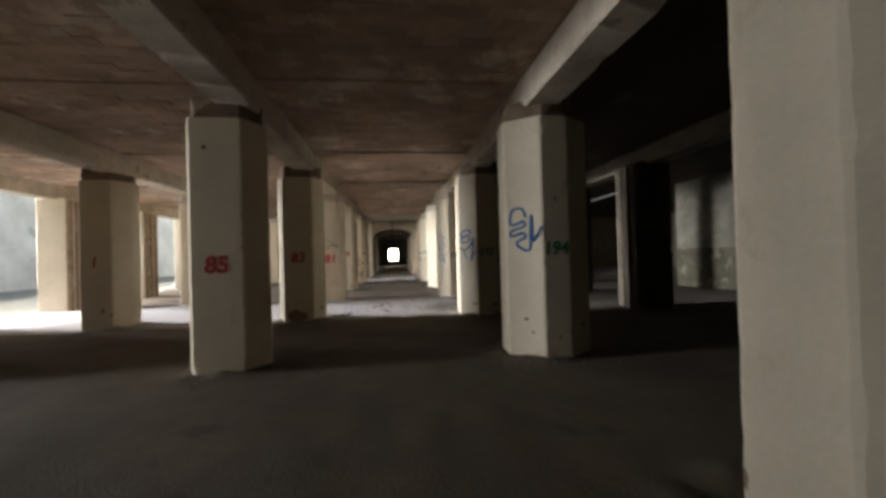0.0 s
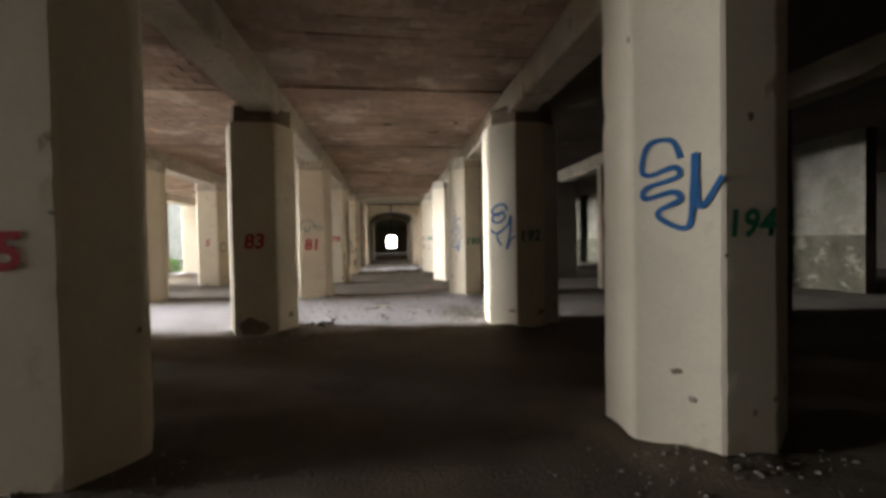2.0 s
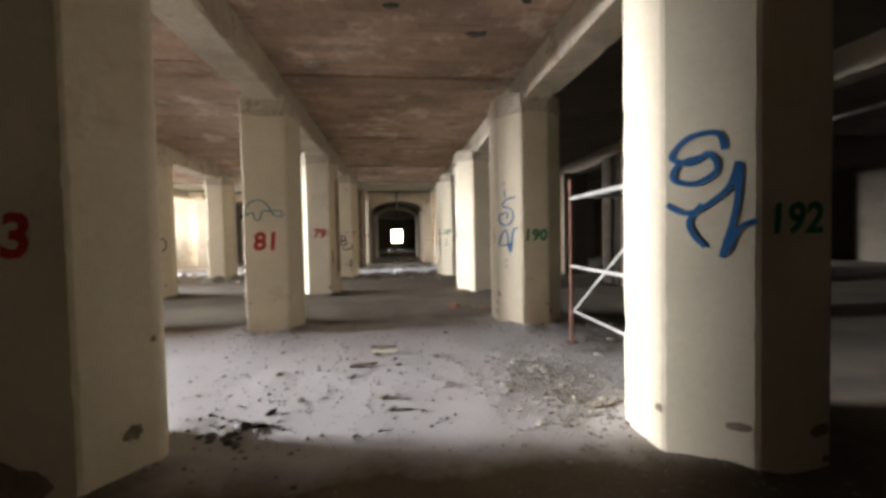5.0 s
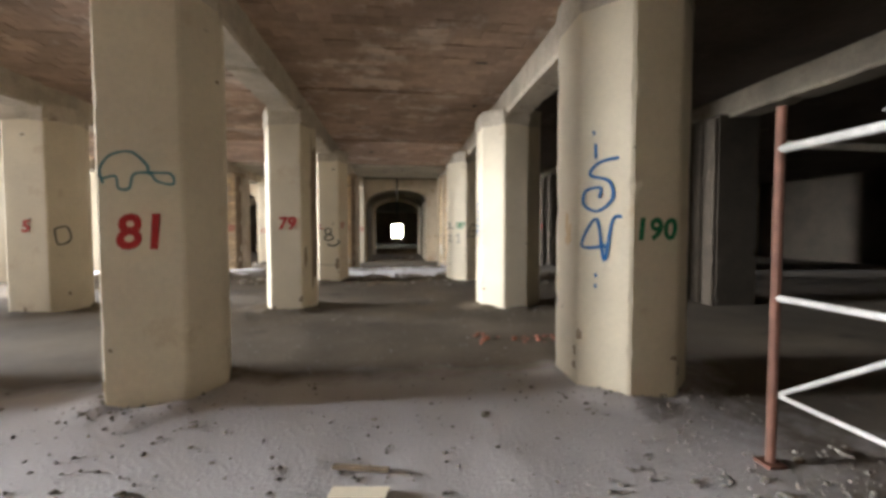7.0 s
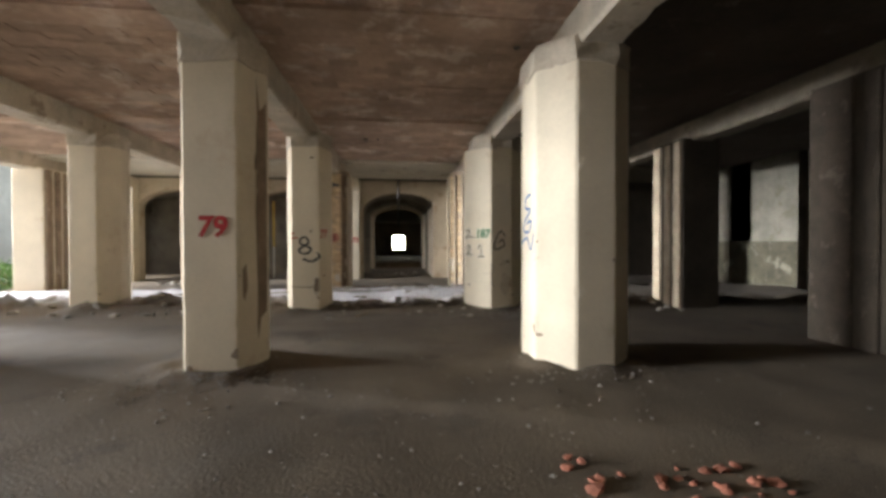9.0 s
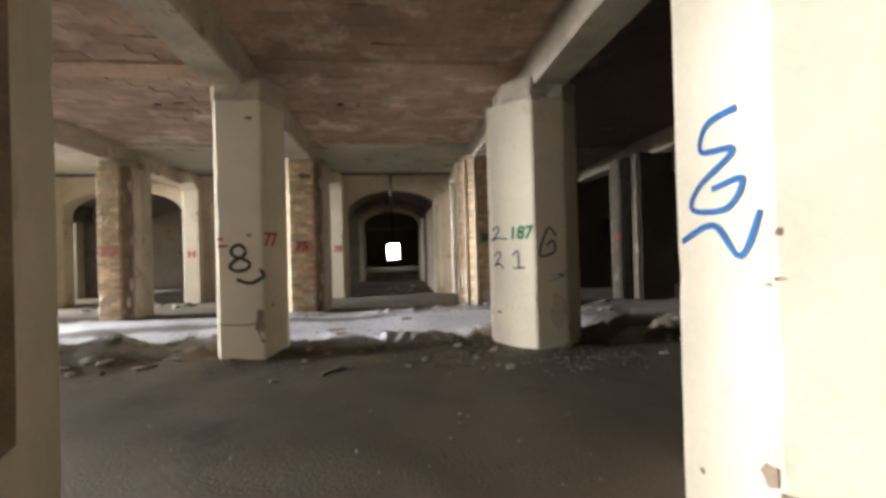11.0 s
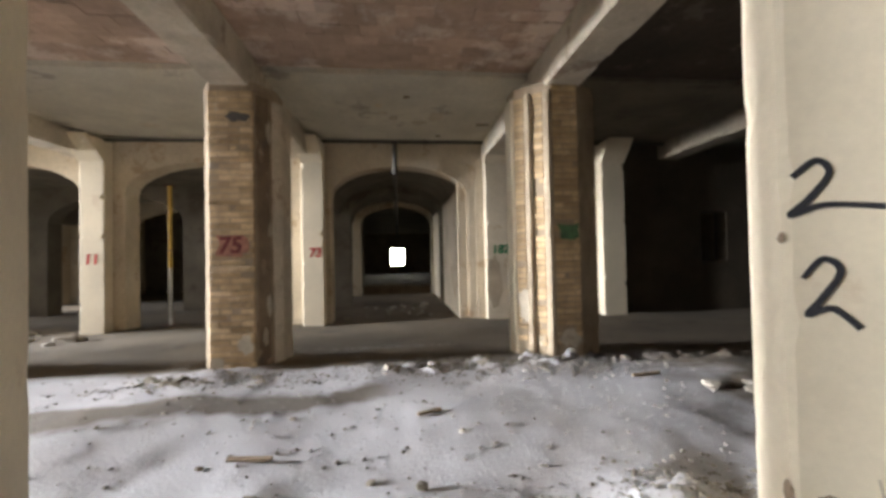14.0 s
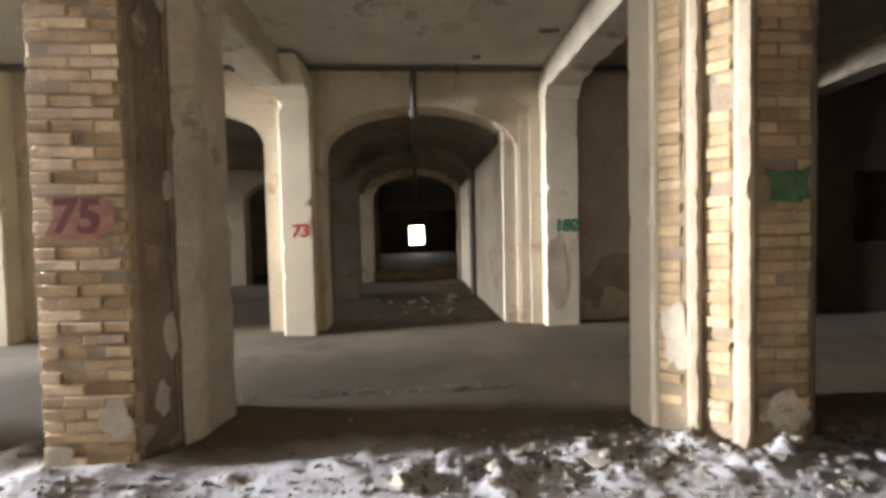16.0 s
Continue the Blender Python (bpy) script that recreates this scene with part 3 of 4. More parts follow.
def ragged_capital(bm, outline, z0, z1, seed):
    rnd = random.Random(seed)
    n = len(outline)
    rings = []
    for z in (z0, z0 + 0.06, z1 - 0.05, z1):
        ring = []
        for j in range(n):
            for t in (0, 0.5):
                a, b = outline[j], outline[(j + 1) % n]
                x, y = a[0] + (b[0] - a[0]) * t, a[1] + (b[1] - a[1]) * t
                ring.append(bm.verts.new((x + rnd.uniform(-0.025, 0.02), y + rnd.uniform(-0.025, 0.02), z + (rnd.uniform(-0.07, 0.0) if z == z0 else rnd.uniform(-0.02, 0.02)))))
        rings.append(ring)
    m = 2 * n
    for a, b in zip(rings, rings[1:]):
        for i in range(m):
            bm.faces.new((a[i], a[(i + 1) % m], b[(i + 1) % m], b[i]))
    bm.faces.new(rings[-1])
    bm.faces.new(rings[0][::-1])


# small corrections of single pillars: (row, x) -> (dx, dy)
SHIFT = {(-3, 2.1): (0.0, -0.34), (-3, -2.1): (-0.16, -0.56), (-2, -2.1): (-0.165, -0.17), (-1, -2.1): (-0.07, -0.09), (0, -2.1): (0.04, -0.09), (1, -2.1): (0.06, 0.01), (2, -2.1): (0.19, -0.15),
         (-2, -6.3): (-0.33, 0.0), (-1, -6.3): (-0.26, 0.0), (0, -6.3): (-0.14, 0.0), (1, -6.3): (-0.02, 0.0), (2, -6.3): (0.09, 0.0), (-2, 2.1): (0.11, 0.01), (2, 2.1): (-0.05, 0.0), (-1, 2.1): (0.07, 0.05), (0, 2.1): (-0.06, 0.07), (1, 2.1): (-0.04, 0.12)}
HALF = {(-3, -2.1): (0.53, 0.44, 0.2, 0.4), (-2, -2.1): (0.53, 0.44, 0.2, 0.4), (-1, -2.1): (0.53, 0.44, 0.2, 0.4), (-3, 2.1): (0.5, 0.56, 0.31, 0.31), (2, -6.3): (0.45, 0.53, 0.19, 0.42), (0, -2.1): (0.445, 0.44, 0.13, 0.4), (1, -2.1): (0.46, 0.44, 0.18, 0.4), (2, -2.1): (0.455, 0.44, 0.18, 0.4), (-2, 2.1): (0.61, 0.53, 0.42, 0.33),
        (-1, 2.1): (0.6, 0.55, 0.37, 0.32), (2, 2.1): (0.53, 0.5, 0.31, 0.31), (0, 2.1): (0.53, 0.57, 0.32, 0.32), (1, 2.1): (0.56, 0.62, 0.34, 0.34)}
OUTLINE = {}
PILLARS = {}


def pillar(k, x):
    dx, dy = SHIFT.get((k, x), (0.0, 0.0))
    y = yc(k, x) + dy + (0.1 if x < 0 else 0.0)
    x0 = x + dx
    o = octagon(x0, y, *HALF.get((k, x), (0.53, 0.53, 0.2, 0.42) if x < 0 else (0.5, 0.5, 0.31, 0.31)))
    if (k, x) == (2, 2.1):
        # this one's cut corner reaches further back
        o[6], o[7] = (x0 - 0.69, y + 0.1), (x0 - 0.69, y - 0.06)
    OUTLINE[k, x] = o
    ob = thing("pillar", x0, y, 0, "cream plastered octagonal concrete pillar with chipped edges", "pillar", "hall pillars")
    seed = k * 7 + int(x * 3) + 50
    bm = bmesh.new()
    worn_shaft(bm, o, -0.1, 3.34, seed)
    part("shaft", bm, PLASTER, ob)
    rnd = random.Random(seed)
    bm = bmesh.new()
    ragged_capital(bm, octagon(x0, y, *[v + d for v, d in zip(HALF.get((k, x), (0.53, 0.53, 0.2, 0.42) if x < 0 else (0.5, 0.5, 0.31, 0.31)), (0.004, 0.004, 0, 0) if k >= 0 else (-0.07, -0.06, -0.03, -0.03))]), 3.34 if k >= 0 else 3.38, BEAM + 0.1, seed)
    part("capital", bm, CONC if k < 0 else BEAMM, ob, "dark broken bare concrete capital" if k < 0 else "worn plaster capital with broken edges")
    # bare spots where plaster has come off
    for i in (7, 0, 1, 6):
        f = face(o, i)
        for j in range(rnd.choice((1, 2, 2, 3))):
            low = rnd.random() < 0.6
            w, h = rnd.uniform(0.03, 0.16), rnd.uniform(0.03, 0.13)
            z = rnd.uniform(0.03, 0.5) if low else rnd.uniform(0.6, 3.2)
            if not low:
                w, h = w * 0.4, h * 0.4
            patch(f, rnd.choice((0.04, 0.96, rnd.random())), z, w, h, RENDERM, ob, "bare_patch", "brown patch where plaster has fallen", rnd.randrange(999))
    PILLARS[k, x] = ob
    return ob


for k in range(-4, 3):
    for x in (-6.3, -2.1, 2.1):
        pillar(k, x)


def painted(k, x, i, text, u, z, h, mat, colour):
    writing("painted_number", text, face(OUTLINE[k, x], i), u, z, h, mat, PILLARS[k, x], "%s painted number %s" % (colour, text))
    PILLARS[k, x]["label"] = "cream plastered octagonal pillar with %s number %s" % (colour, text)


painted(-2, -2.1, 0, "85", 0.5, 1.42, 0.22, RED, "red")
painted(-1, -2.1, 0, "83", 0.5, 1.48, 0.23, RED, "red")
painted(0, -2.1, 0, "81", 0.52, 1.4, 0.27, RED, "red")
painted(1, -2.1, 0, "79", 0.55, 1.55, 0.22, RED, "red")
painted(2, -2.1, 1, "77", 0.3, 1.56, 0.17, RED, "red")
painted(-1, -6.3, 0, "1", 0.45, 1.5, 0.22, RED, "red")
painted(0, -6.3, 0, "3", 0.5, 1.5, 0.2, RED, "red")
painted(1, -6.3, 0, "5", 0.5, 1.5, 0.2, RED, "red")
painted(-2, 2.1, 0, "194", 0.5, 1.52, 0.17, GREEN, "green")
painted(-1, 2.1, 0, "192", 0.5, 1.5, 0.17, GREEN, "green")
painted(0, 2.1, 0, "190", 0.5, 1.42, 0.18, GREEN, "green")
painted(2, 2.1, 7, "187", 0.7, 1.57, 0.165, GREEN, "green")

tag(face(OUTLINE[-2, 2.1], 7), [[(1228, 275), (1210, 242), (1165, 245), (1150, 290), (1168, 302), (1215, 290), (1222, 308), (1160, 325), (1158, 345), (1212, 335), (1226, 350), (1185, 368), (1190, 385), (1240, 400), (1250, 340), (1255, 268), (1262, 365), (1304, 312)]],
    1128, 1307, 237, 2.1, 402, 1.5, 0.034, BLUE, PILLARS[-2, 2.1], label="blue sprayed graffiti scrawl")
tag(face(OUTLINE[-1, 2.1], 7), [[(1305, 275), (1290, 245), (1235, 248), (1200, 280), (1240, 295), (1275, 280), (1290, 310), (1250, 332), (1205, 322), (1215, 295), (1260, 285)],
                                [(1190, 368), (1240, 385), (1310, 345), (1330, 300), (1325, 380), (1300, 465), (1330, 415), (1364, 402)], [(1262, 370), (1236, 400), (1245, 425), (1268, 447)]],
    1180, 1366, 245, 2.02, 465, 1.29, 0.034, BLUE, PILLARS[-1, 2.1], label="blue sprayed graffiti scrawl")
tag(face(OUTLINE[0, 2.1], 7), [[(1156, 200), (1158, 235)], [(1220, 238), (1168, 245), (1142, 272), (1195, 290), (1205, 330), (1165, 358), (1126, 342), (1130, 310), (1172, 304), (1168, 328)],
                               [(1188, 440), (1120, 440), (1162, 376), (1185, 475), (1205, 382), (1232, 372)]],
    1106, 1256, 238, 2.02, 475, 1.16, 0.026, BLUE, PILLARS[0, 2.1], label="blue sprayed graffiti letters")
tag(face(OUTLINE[1, 2.1], 6), [[(95, 20), (55, 30), (45, 80), (90, 95), (40, 150), (30, 195), (80, 200), (100, 150), (60, 160)], [(10, 260), (60, 230), (95, 290), (120, 210)]],
    0, 130, 20, 1.95, 290, 1.3, 0.03, BLUE, PILLARS[1, 2.1], label="blue sprayed graffiti letters")
tag(face(OUTLINE[2, 2.1], 7), [[(1023, 377), (1036, 365), (1043, 376), (1032, 396), (1021, 409), (1040, 402), (1070, 406)], [(1027, 462), (1038, 446), (1047, 456), (1037, 478), (1029, 492), (1042, 486), (1056, 501)],
                               [(1085, 460), (1100, 445), (1102, 500)], [(1085, 500), (1120, 498)]],
    1018, 1150, 365, 1.67, 500, 1.1, 0.021, BLACK, PILLARS[2, 2.1], label="black painted figures 2 and 1")
tag(face(OUTLINE[2, 2.1], 0), [[(1222, 412), (1195, 388), (1165, 468), (1215, 458), (1210, 425), (1190, 440)]],
    1150, 1258, 388, 1.62, 468, 1.27, 0.027, BLACK, PILLARS[2, 2.1], label="black painted letter")
tag(face(OUTLINE[2, -2.1], 0), [[(302, 444), (286, 429), (268, 440), (270, 460), (294, 470), (311, 484), (304, 500), (280, 506), (263, 494), (272, 478), (296, 462), (303, 448)], [(278, 530), (312, 542), (345, 522), (335, 502)]],
    232, 345, 430, 1.5, 542, 1.02, 0.042, BLACK, PILLARS[2, -2.1], label="black sprayed graffiti loops")
tag(face(OUTLINE[0, -2.1], 0), [[(60, 300), (55, 270), (75, 240), (115, 232), (145, 260), (150, 275), (190, 278), (195, 300), (165, 295), (150, 278), (120, 280), (110, 310), (90, 310), (85, 285), (60, 290)]],
    45, 212, 232, 2.03, 310, 1.75, 0.02, TEAL, PILLARS[0, -2.1], label="teal sprayed graffiti cloud")
tag(face(OUTLINE[1, -6.3], 1), [[(20, 10), (60, 0), (70, 60), (30, 80), (20, 10)]], 0, 100, 0, 1.5, 80, 1.2, 0.03, BLACK, PILLARS[1, -6.3], label="black sprayed loop")
tag(face(OUTLINE[2, -2.1], 0), [[(234, 660), (290, 664), (325, 658), (338, 632), (344, 628)], [(325, 658), (330, 690), (343, 720)]],
    232, 345, 430, 1.5, 542, 1.02, 0.016, CONC, PILLARS[2, -2.1], "crack_line", "dark crack in the plaster")
tag(face(OUTLINE[2, -2.1], 0), [[(233, 412), (246, 411)], [(235, 433), (258, 431)]], 232, 345, 430, 1.5, 542, 1.02, 0.03, RED, PILLARS[2, -2.1], "paint_mark", "two red painted dashes")
tag(face(OUTLINE[2, 2.1], 0), [[(1152, 540), (1160, 560), (1152, 600), (1162, 645)], [(1195, 545), (1225, 538), (1250, 530)], [(1205, 530), (1238, 524)]],
    1150, 1258, 388, 1.62, 468, 1.27, 0.012, CONC, PILLARS[2, 2.1], "crack_line", "dark crack in the plaster")
tag(face(OUTLINE[2, 2.1], 7), [[(1105, 585), (1130, 582), (1149, 575)], [(1062, 616), (1064, 630)], [(1080, 618), (1079, 632)], [(1098, 620), (1104, 630)], [(1116, 622), (1122, 628)]],
    1018, 1150, 365, 1.67, 500, 1.1, 0.009, BEAMM, PILLARS[2, 2.1], "faint_mark", "faint pencil marks and a crack")
tag(face(OUTLINE[0, 2.1], 7), [[(1160, 505), (1162, 515)], [(1160, 530), (1162, 540)], [(1150, 170), (1152, 180)]],
    1106, 1256, 238, 2.02, 475, 1.16, 0.022, BLUE, PILLARS[0, 2.1], "paint_dots", "blue sprayed dots")
patch(face(OUTLINE[-1, -2.1], 0), 0.4, 0.13, 0.5, 0.32, RENDERM, PILLARS[-1, -2.1], "bare_patch", "brown patch where plaster has fallen", 5)
patch(face(OUTLINE[2, -2.1], 0), 0.9, 0.55, 0.14, 0.35, RENDERM, PILLARS[2, -2.1], "bare_patch", "cracked hole in the plaster", 8)
patch(face(OUTLINE[2, 2.1], 0), 0.7, 0.55, 0.3, 0.5, WALLP, PILLARS[2, 2.1], "bare_patch", "cracked plaster patch", 9)
patch(face(OUTLINE[1, -2.1], 1), 0.88, 1.7, 0.26, 3.1, RENDERM, PILLARS[1, -2.1], "bare_patch", "brown flank where the plaster has fallen", 14, 0.0025, 0.4)
patch(face(OUTLINE[1, -2.1], 1), 0.75, 2.3, 0.2, 0.4, RENDERM, PILLARS[1, -2.1], "bare_patch", "brown patch where plaster has fallen", 12)
patch(face(OUTLINE[1, -2.1], 1), 0.2, 0.95, 0.1, 0.4, RENDERM, PILLARS[1, -2.1], "bare_patch", "brown patch where plaster has fallen", 13)


for u, z, w, h, sd in ((0.55, 1.5, 0.1, 0.24, 33), (0.62, 1.36, 0.16, 0.16, 36), (0.7, 1.44, 0.07, 0.12, 38)):
    patch(face(OUTLINE[0, 2.1], 6), u, z, w, h, ORANGE, PILLARS[0, 2.1], "paint_mark", "faint orange stain", sd, 0.003 + sd * 0.00004)


for (kk, xx), i, u, z, w, h in (((2, -2.1), 0, 0.7, 1.62, 0.07, 0.05), ((2, -2.1), 0, 0.75, 3.1, 0.1, 0.05), ((2, -2.1), 1, 0.35, 0.72, 0.05, 0.07), ((-2, 2.1), 0, 0.5, 2.2, 0.05, 0.06), ((-2, 2.1), 7, 0.5, 0.55, 0.1, 0.04),
                                ((1, -6.3), 0, 0.5, 3.05, 0.08, 0.04), ((1, -6.3), 0, 0.6, 1.62, 0.07, 0.05), ((2, 2.1), 0, 0.8, 1.0, 0.07, 0.06), ((-2, -2.1), 0, 0.3, 2.95, 0.08, 0.08)):
    patch(face(OUTLINE[kk, xx], i), u, z, w, h, CONC, PILLARS[kk, xx], "anchor_hole", "dark anchor hole", int(z * 30))


# ---- grooved piers ----
def pier(x, k, inner, label):
    """A square pier; inner is the side (+1 or -1 in x) that carries upright ribs."""
    y = yc(k, x) + (0.1 if k == 1 and x > 0 else 0.0)
    x = 6.18 if (k, x) == (3, 6.3) else x
    deep = 0.3 if k in (1, 3) and x > 0 else 0.0
    ob = thing("pier", x, y, 0, label, "pier", "grooved piers")
    bm = bmesh.new()
    worn_shaft(bm, [(x - 0.42, y - 0.5), (x + 0.42, y - 0.5), (x + 0.42, y + 0.5 + deep), (x - 0.42, y + 0.5 + deep)], -0.1, BEAM + 0.05, k + 77, 0.04)
    # east cores take the darkened copy of the plaster for shade
    part("core", bm, SHADEDP if inner < 0 else PLASTER, ob)
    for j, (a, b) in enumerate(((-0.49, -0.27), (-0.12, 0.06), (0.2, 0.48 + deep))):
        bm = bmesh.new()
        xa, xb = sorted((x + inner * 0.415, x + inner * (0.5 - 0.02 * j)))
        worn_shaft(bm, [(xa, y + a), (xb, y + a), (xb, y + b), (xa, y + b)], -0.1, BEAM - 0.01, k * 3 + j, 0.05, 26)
        # east ribs: FLUTE on the lit piers, the darkened copy on shaded ones
        part("rib", bm, FLUTE if inner < 0 and k in (0, 2) else (SHADEDRIB if inner < 0 else RENDERM), ob, "upright rib of brown render")
    return ob


for k in range(-4, 4):
    pier(-10.6, k, 1, "white plastered pier with brown upright ribs beside daylight")
    p = pier(6.3, k, -1, "stained plaster pier with upright ribs and worn edges, darkened for shade")
    if k == 3:
        f = Face((5.68, yc(k, 6.3) + 0.48), (5.68, yc(k, 6.3) + 0.2))
        patch(f, 0.5, 1.62, 0.24, 0.16, RED, p, "paint_mark", "red paint mark", k, 0.01, 0.35)


# ---- brick pillars ----
BRICKS = {}


def brick_mesh(length):
    """One brick, front at y = 0, with softened edges; alike ones share it."""
    key = round(length, 2)
    if key not in BRICKS:
        bm = boxed(-key / 2, 0, -0.031, key / 2, 0.05, 0.031)
        bmesh.ops.bevel(bm, geom=[e for e in bm.edges if min(v.co.y for v in e.verts) < 0.001 and max(v.co.y for v in e.verts) < 0.001], offset=0.006, segments=1, affect="EDGES")
        me = bpy.data.meshes.new("brick")
        bm.to_mesh(me)
        bm.free()
        me.materials.append(BRICKM)
        BRICKS[key] = me
    return BRICKS[key]


def lay_bricks(f, u0, u1, z0, z1, parent, seed, gap=0.01, lost=0.05, plan=(0.25, 0.12)):
    """Courses of bricks on a face between u0 and u1 (fractions)."""
    rnd = random.Random(seed)
    a0, a1 = u0 * f.w, u1 * f.w
    row = 0
    z = z0
    turn = Matrix((f.d, -f.n, Vector((0, 0, 1)))).transposed().to_4x4()
    while z < z1:
        a = a0
        first = plan[row % 2]
        while a < a1 - 0.03:
            l = min(first if a == a0 else 0.25, a1 - a)
            if rnd.random() > lost:
                ob = new("brick", brick_mesh(max(0.04, l - gap)))
                c = f.at((a + l / 2) / f.w, z + 0.036, 0.01 + rnd.uniform(-0.011, 0.01))
                m = Matrix.Translation(c) @ turn @ pose(0, 0, 0, 0, rnd.uniform(-1.0, 1.0), rnd.uniform(-1.5, 1.5))
                ob.parent = parent
                ob.matrix_parent_inverse = parent.matrix_basis.inverted()
                ob.matrix_basis = m
            a += l
        z += 0.074
        row += 1


def brick_pillar(x, label):
    k = 3
    y = yc(k, x) + (0.08 if x < 0 else 0.02)
    ob = thing("brick_pillar", x, y, 0, label, "pillar", "brick pillars")
    o = octagon(x + (0.07 if x > -3 else 0.14), y, 0.46 if x > -3 else 0.42, 0.5, 0.2, 0.34) if x < 0 else octagon(x, y, 0.56, 0.5, 0.4, 0.34)
    OUTLINE[k, x], PILLARS[k, x] = o, ob
    bm = bmesh.new()
    worn_shaft(bm, o, -0.1, BEAM + 0.05, 31 + int(x), 0.05)
    part("core", bm, MORTAR, ob)
    return ob, o


for x in (-6.3, -2.1):
    ob, o = brick_pillar(x, "pillar of bare yellow brick with plaster left on its side")
    lay_bricks(face(o, 0), -0.02, 1.0, 0.05, 3.45, ob, int(x * 9), plan=(0.25, 0.125))
    # plaster left on the flank behind a dark chase
    f = face(o, 1)
    bm = bmesh.new()
    a, b = f.at(0.62, 0, 0.05), f.at(1.05, 0, 0.06)
    worn_shaft(bm, [(a.x, a.y), (b.x, b.y), (b.x, b.y + 0.45), (a.x - 0.05, a.y + 0.35)], -0.05, 3.4, 5, 0.035)
    part("plaster_strip", bm, BEAMM, ob, "grey plaster strip")
    # dark chase left by a pipe, with crumbs of plaster along it
    bm = bmesh.new()
    a, b = f.at(0.1, 0, 0.012), f.at(0.6, 0, 0.02)
    worn_shaft(bm, [(a.x, a.y), (b.x, b.y), (b.x - 0.05, b.y + 0.05), (a.x - 0.05, a.y + 0.03)], -0.05, 3.42, 9, 0.06, 70)
    part("chase", bm, CONC, ob, "dark brown rough chase")
    for j, (u, z, w, h) in enumerate(((0.55, 3.0, 0.1, 0.3), (0.5, 2.3, 0.07, 0.5), (0.58, 1.75, 0.1, 0.2), (0.3, 1.3, 0.08, 0.25), (0.52, 0.8, 0.08, 0.4), (0.25, 2.7, 0.1, 0.3), (0.35, 0.4, 0.12, 0.25))):
        patch(f, u, z, w, h, BEAMM if j % 2 == 0 else RENDERM, ob, "plaster_remain", "crumbling plaster edge", j + 90, 0.028)
    patch(face(o, 0), 0.52, 1.55, 0.46, 0.28, FADED, ob, "paint_mark", "faded red paint over brick", 3, 0.027, 0.35)
    if x > -3:
        writing("painted_number", "75", face(o, 0), 0.5, 1.55, 0.2, DARKRED, ob, "dark red painted number 75", lift=0.032)
ob, o = brick_pillar(2.1, "pillar of bare yellow brick with upright plaster ribs")
lay_bricks(face(o, 0), 0.0, 1.02, 0.25, 3.45, ob, 8, plan=(0.25, 0.12))
lay_bricks(face(o, 7), 0.0, 0.3, 0.25, 3.45, ob, 9, plan=(0.14, 0.14))
lay_bricks(face(o, 7), 0.5, 0.77, 0.2, 3.45, ob, 10, plan=(0.14, 0.14))
f = face(o, 7)
for u0, u1, lift in ((0.32, 0.48, 0.06), (0.79, 0.98, 0.065)):
    bm = bmesh.new()
    a, b, c, d = f.at(u0, 0, -0.02), f.at(u0 + 0.01, 0, lift), f.at(u1 - 0.01, 0, lift), f.at(u1, 0, -0.02)
    worn_shaft(bm, [(v.x, v.y) for v in (a, b, c, d)], 0.0, 3.45, int(u0 * 100), 0.025, 60)
    part("plaster_rib", bm, FLUTE, ob, "pale upright plaster rib")
f = face(o, 6)
bm = bmesh.new()
a, b, c, d = f.at(0.0, 0, -0.02), f.at(0.02, 0, 0.04), f.at(0.98, 0, 0.04), f.at(1.0, 0, -0.02)
worn_shaft(bm, [(v.x, v.y) for v in (a, b, c, d)], 0.0, 3.45, 41, 0.025, 60)
part("plaster_skin", bm, PLASTER, ob, "cream plaster left on the brick")
patch(face(o, 0), 0.55, 1.66, 0.3, 0.24, FADEDGREEN, ob, "paint_mark", "green paint mark over brick", 4, 0.026, 0.35)


# plaster remains and rust on the bricks
for (kk, xx), i, u, z, w, h, m, n in (((3, -2.1), 0, 0.65, 3.12, 0.3, 0.16, DARKPIPE, "rust_stain"), ((3, -2.1), 0, 0.8, 0.35, 0.2, 0.3, BEAMM, "plaster_remain"), ((3, -2.1), 0, 0.15, 0.12, 0.25, 0.2, BEAMM, "plaster_remain"),
                                      ((3, 2.1), 7, 0.2, 0.7, 0.2, 0.5, BEAMM, "plaster_remain"), ((3, 2.1), 0, 0.5, 0.3, 0.35, 0.3, BEAMM, "plaster_remain"), ((3, -6.3), 0, 0.5, 3.0, 0.3, 0.3, RENDERM, "plaster_remain")):
    patch(face(OUTLINE[kk, xx], i), u, z, w, h, m, PILLARS[kk, xx], n, "ragged remains on the brick", int(z * 50), 0.028)


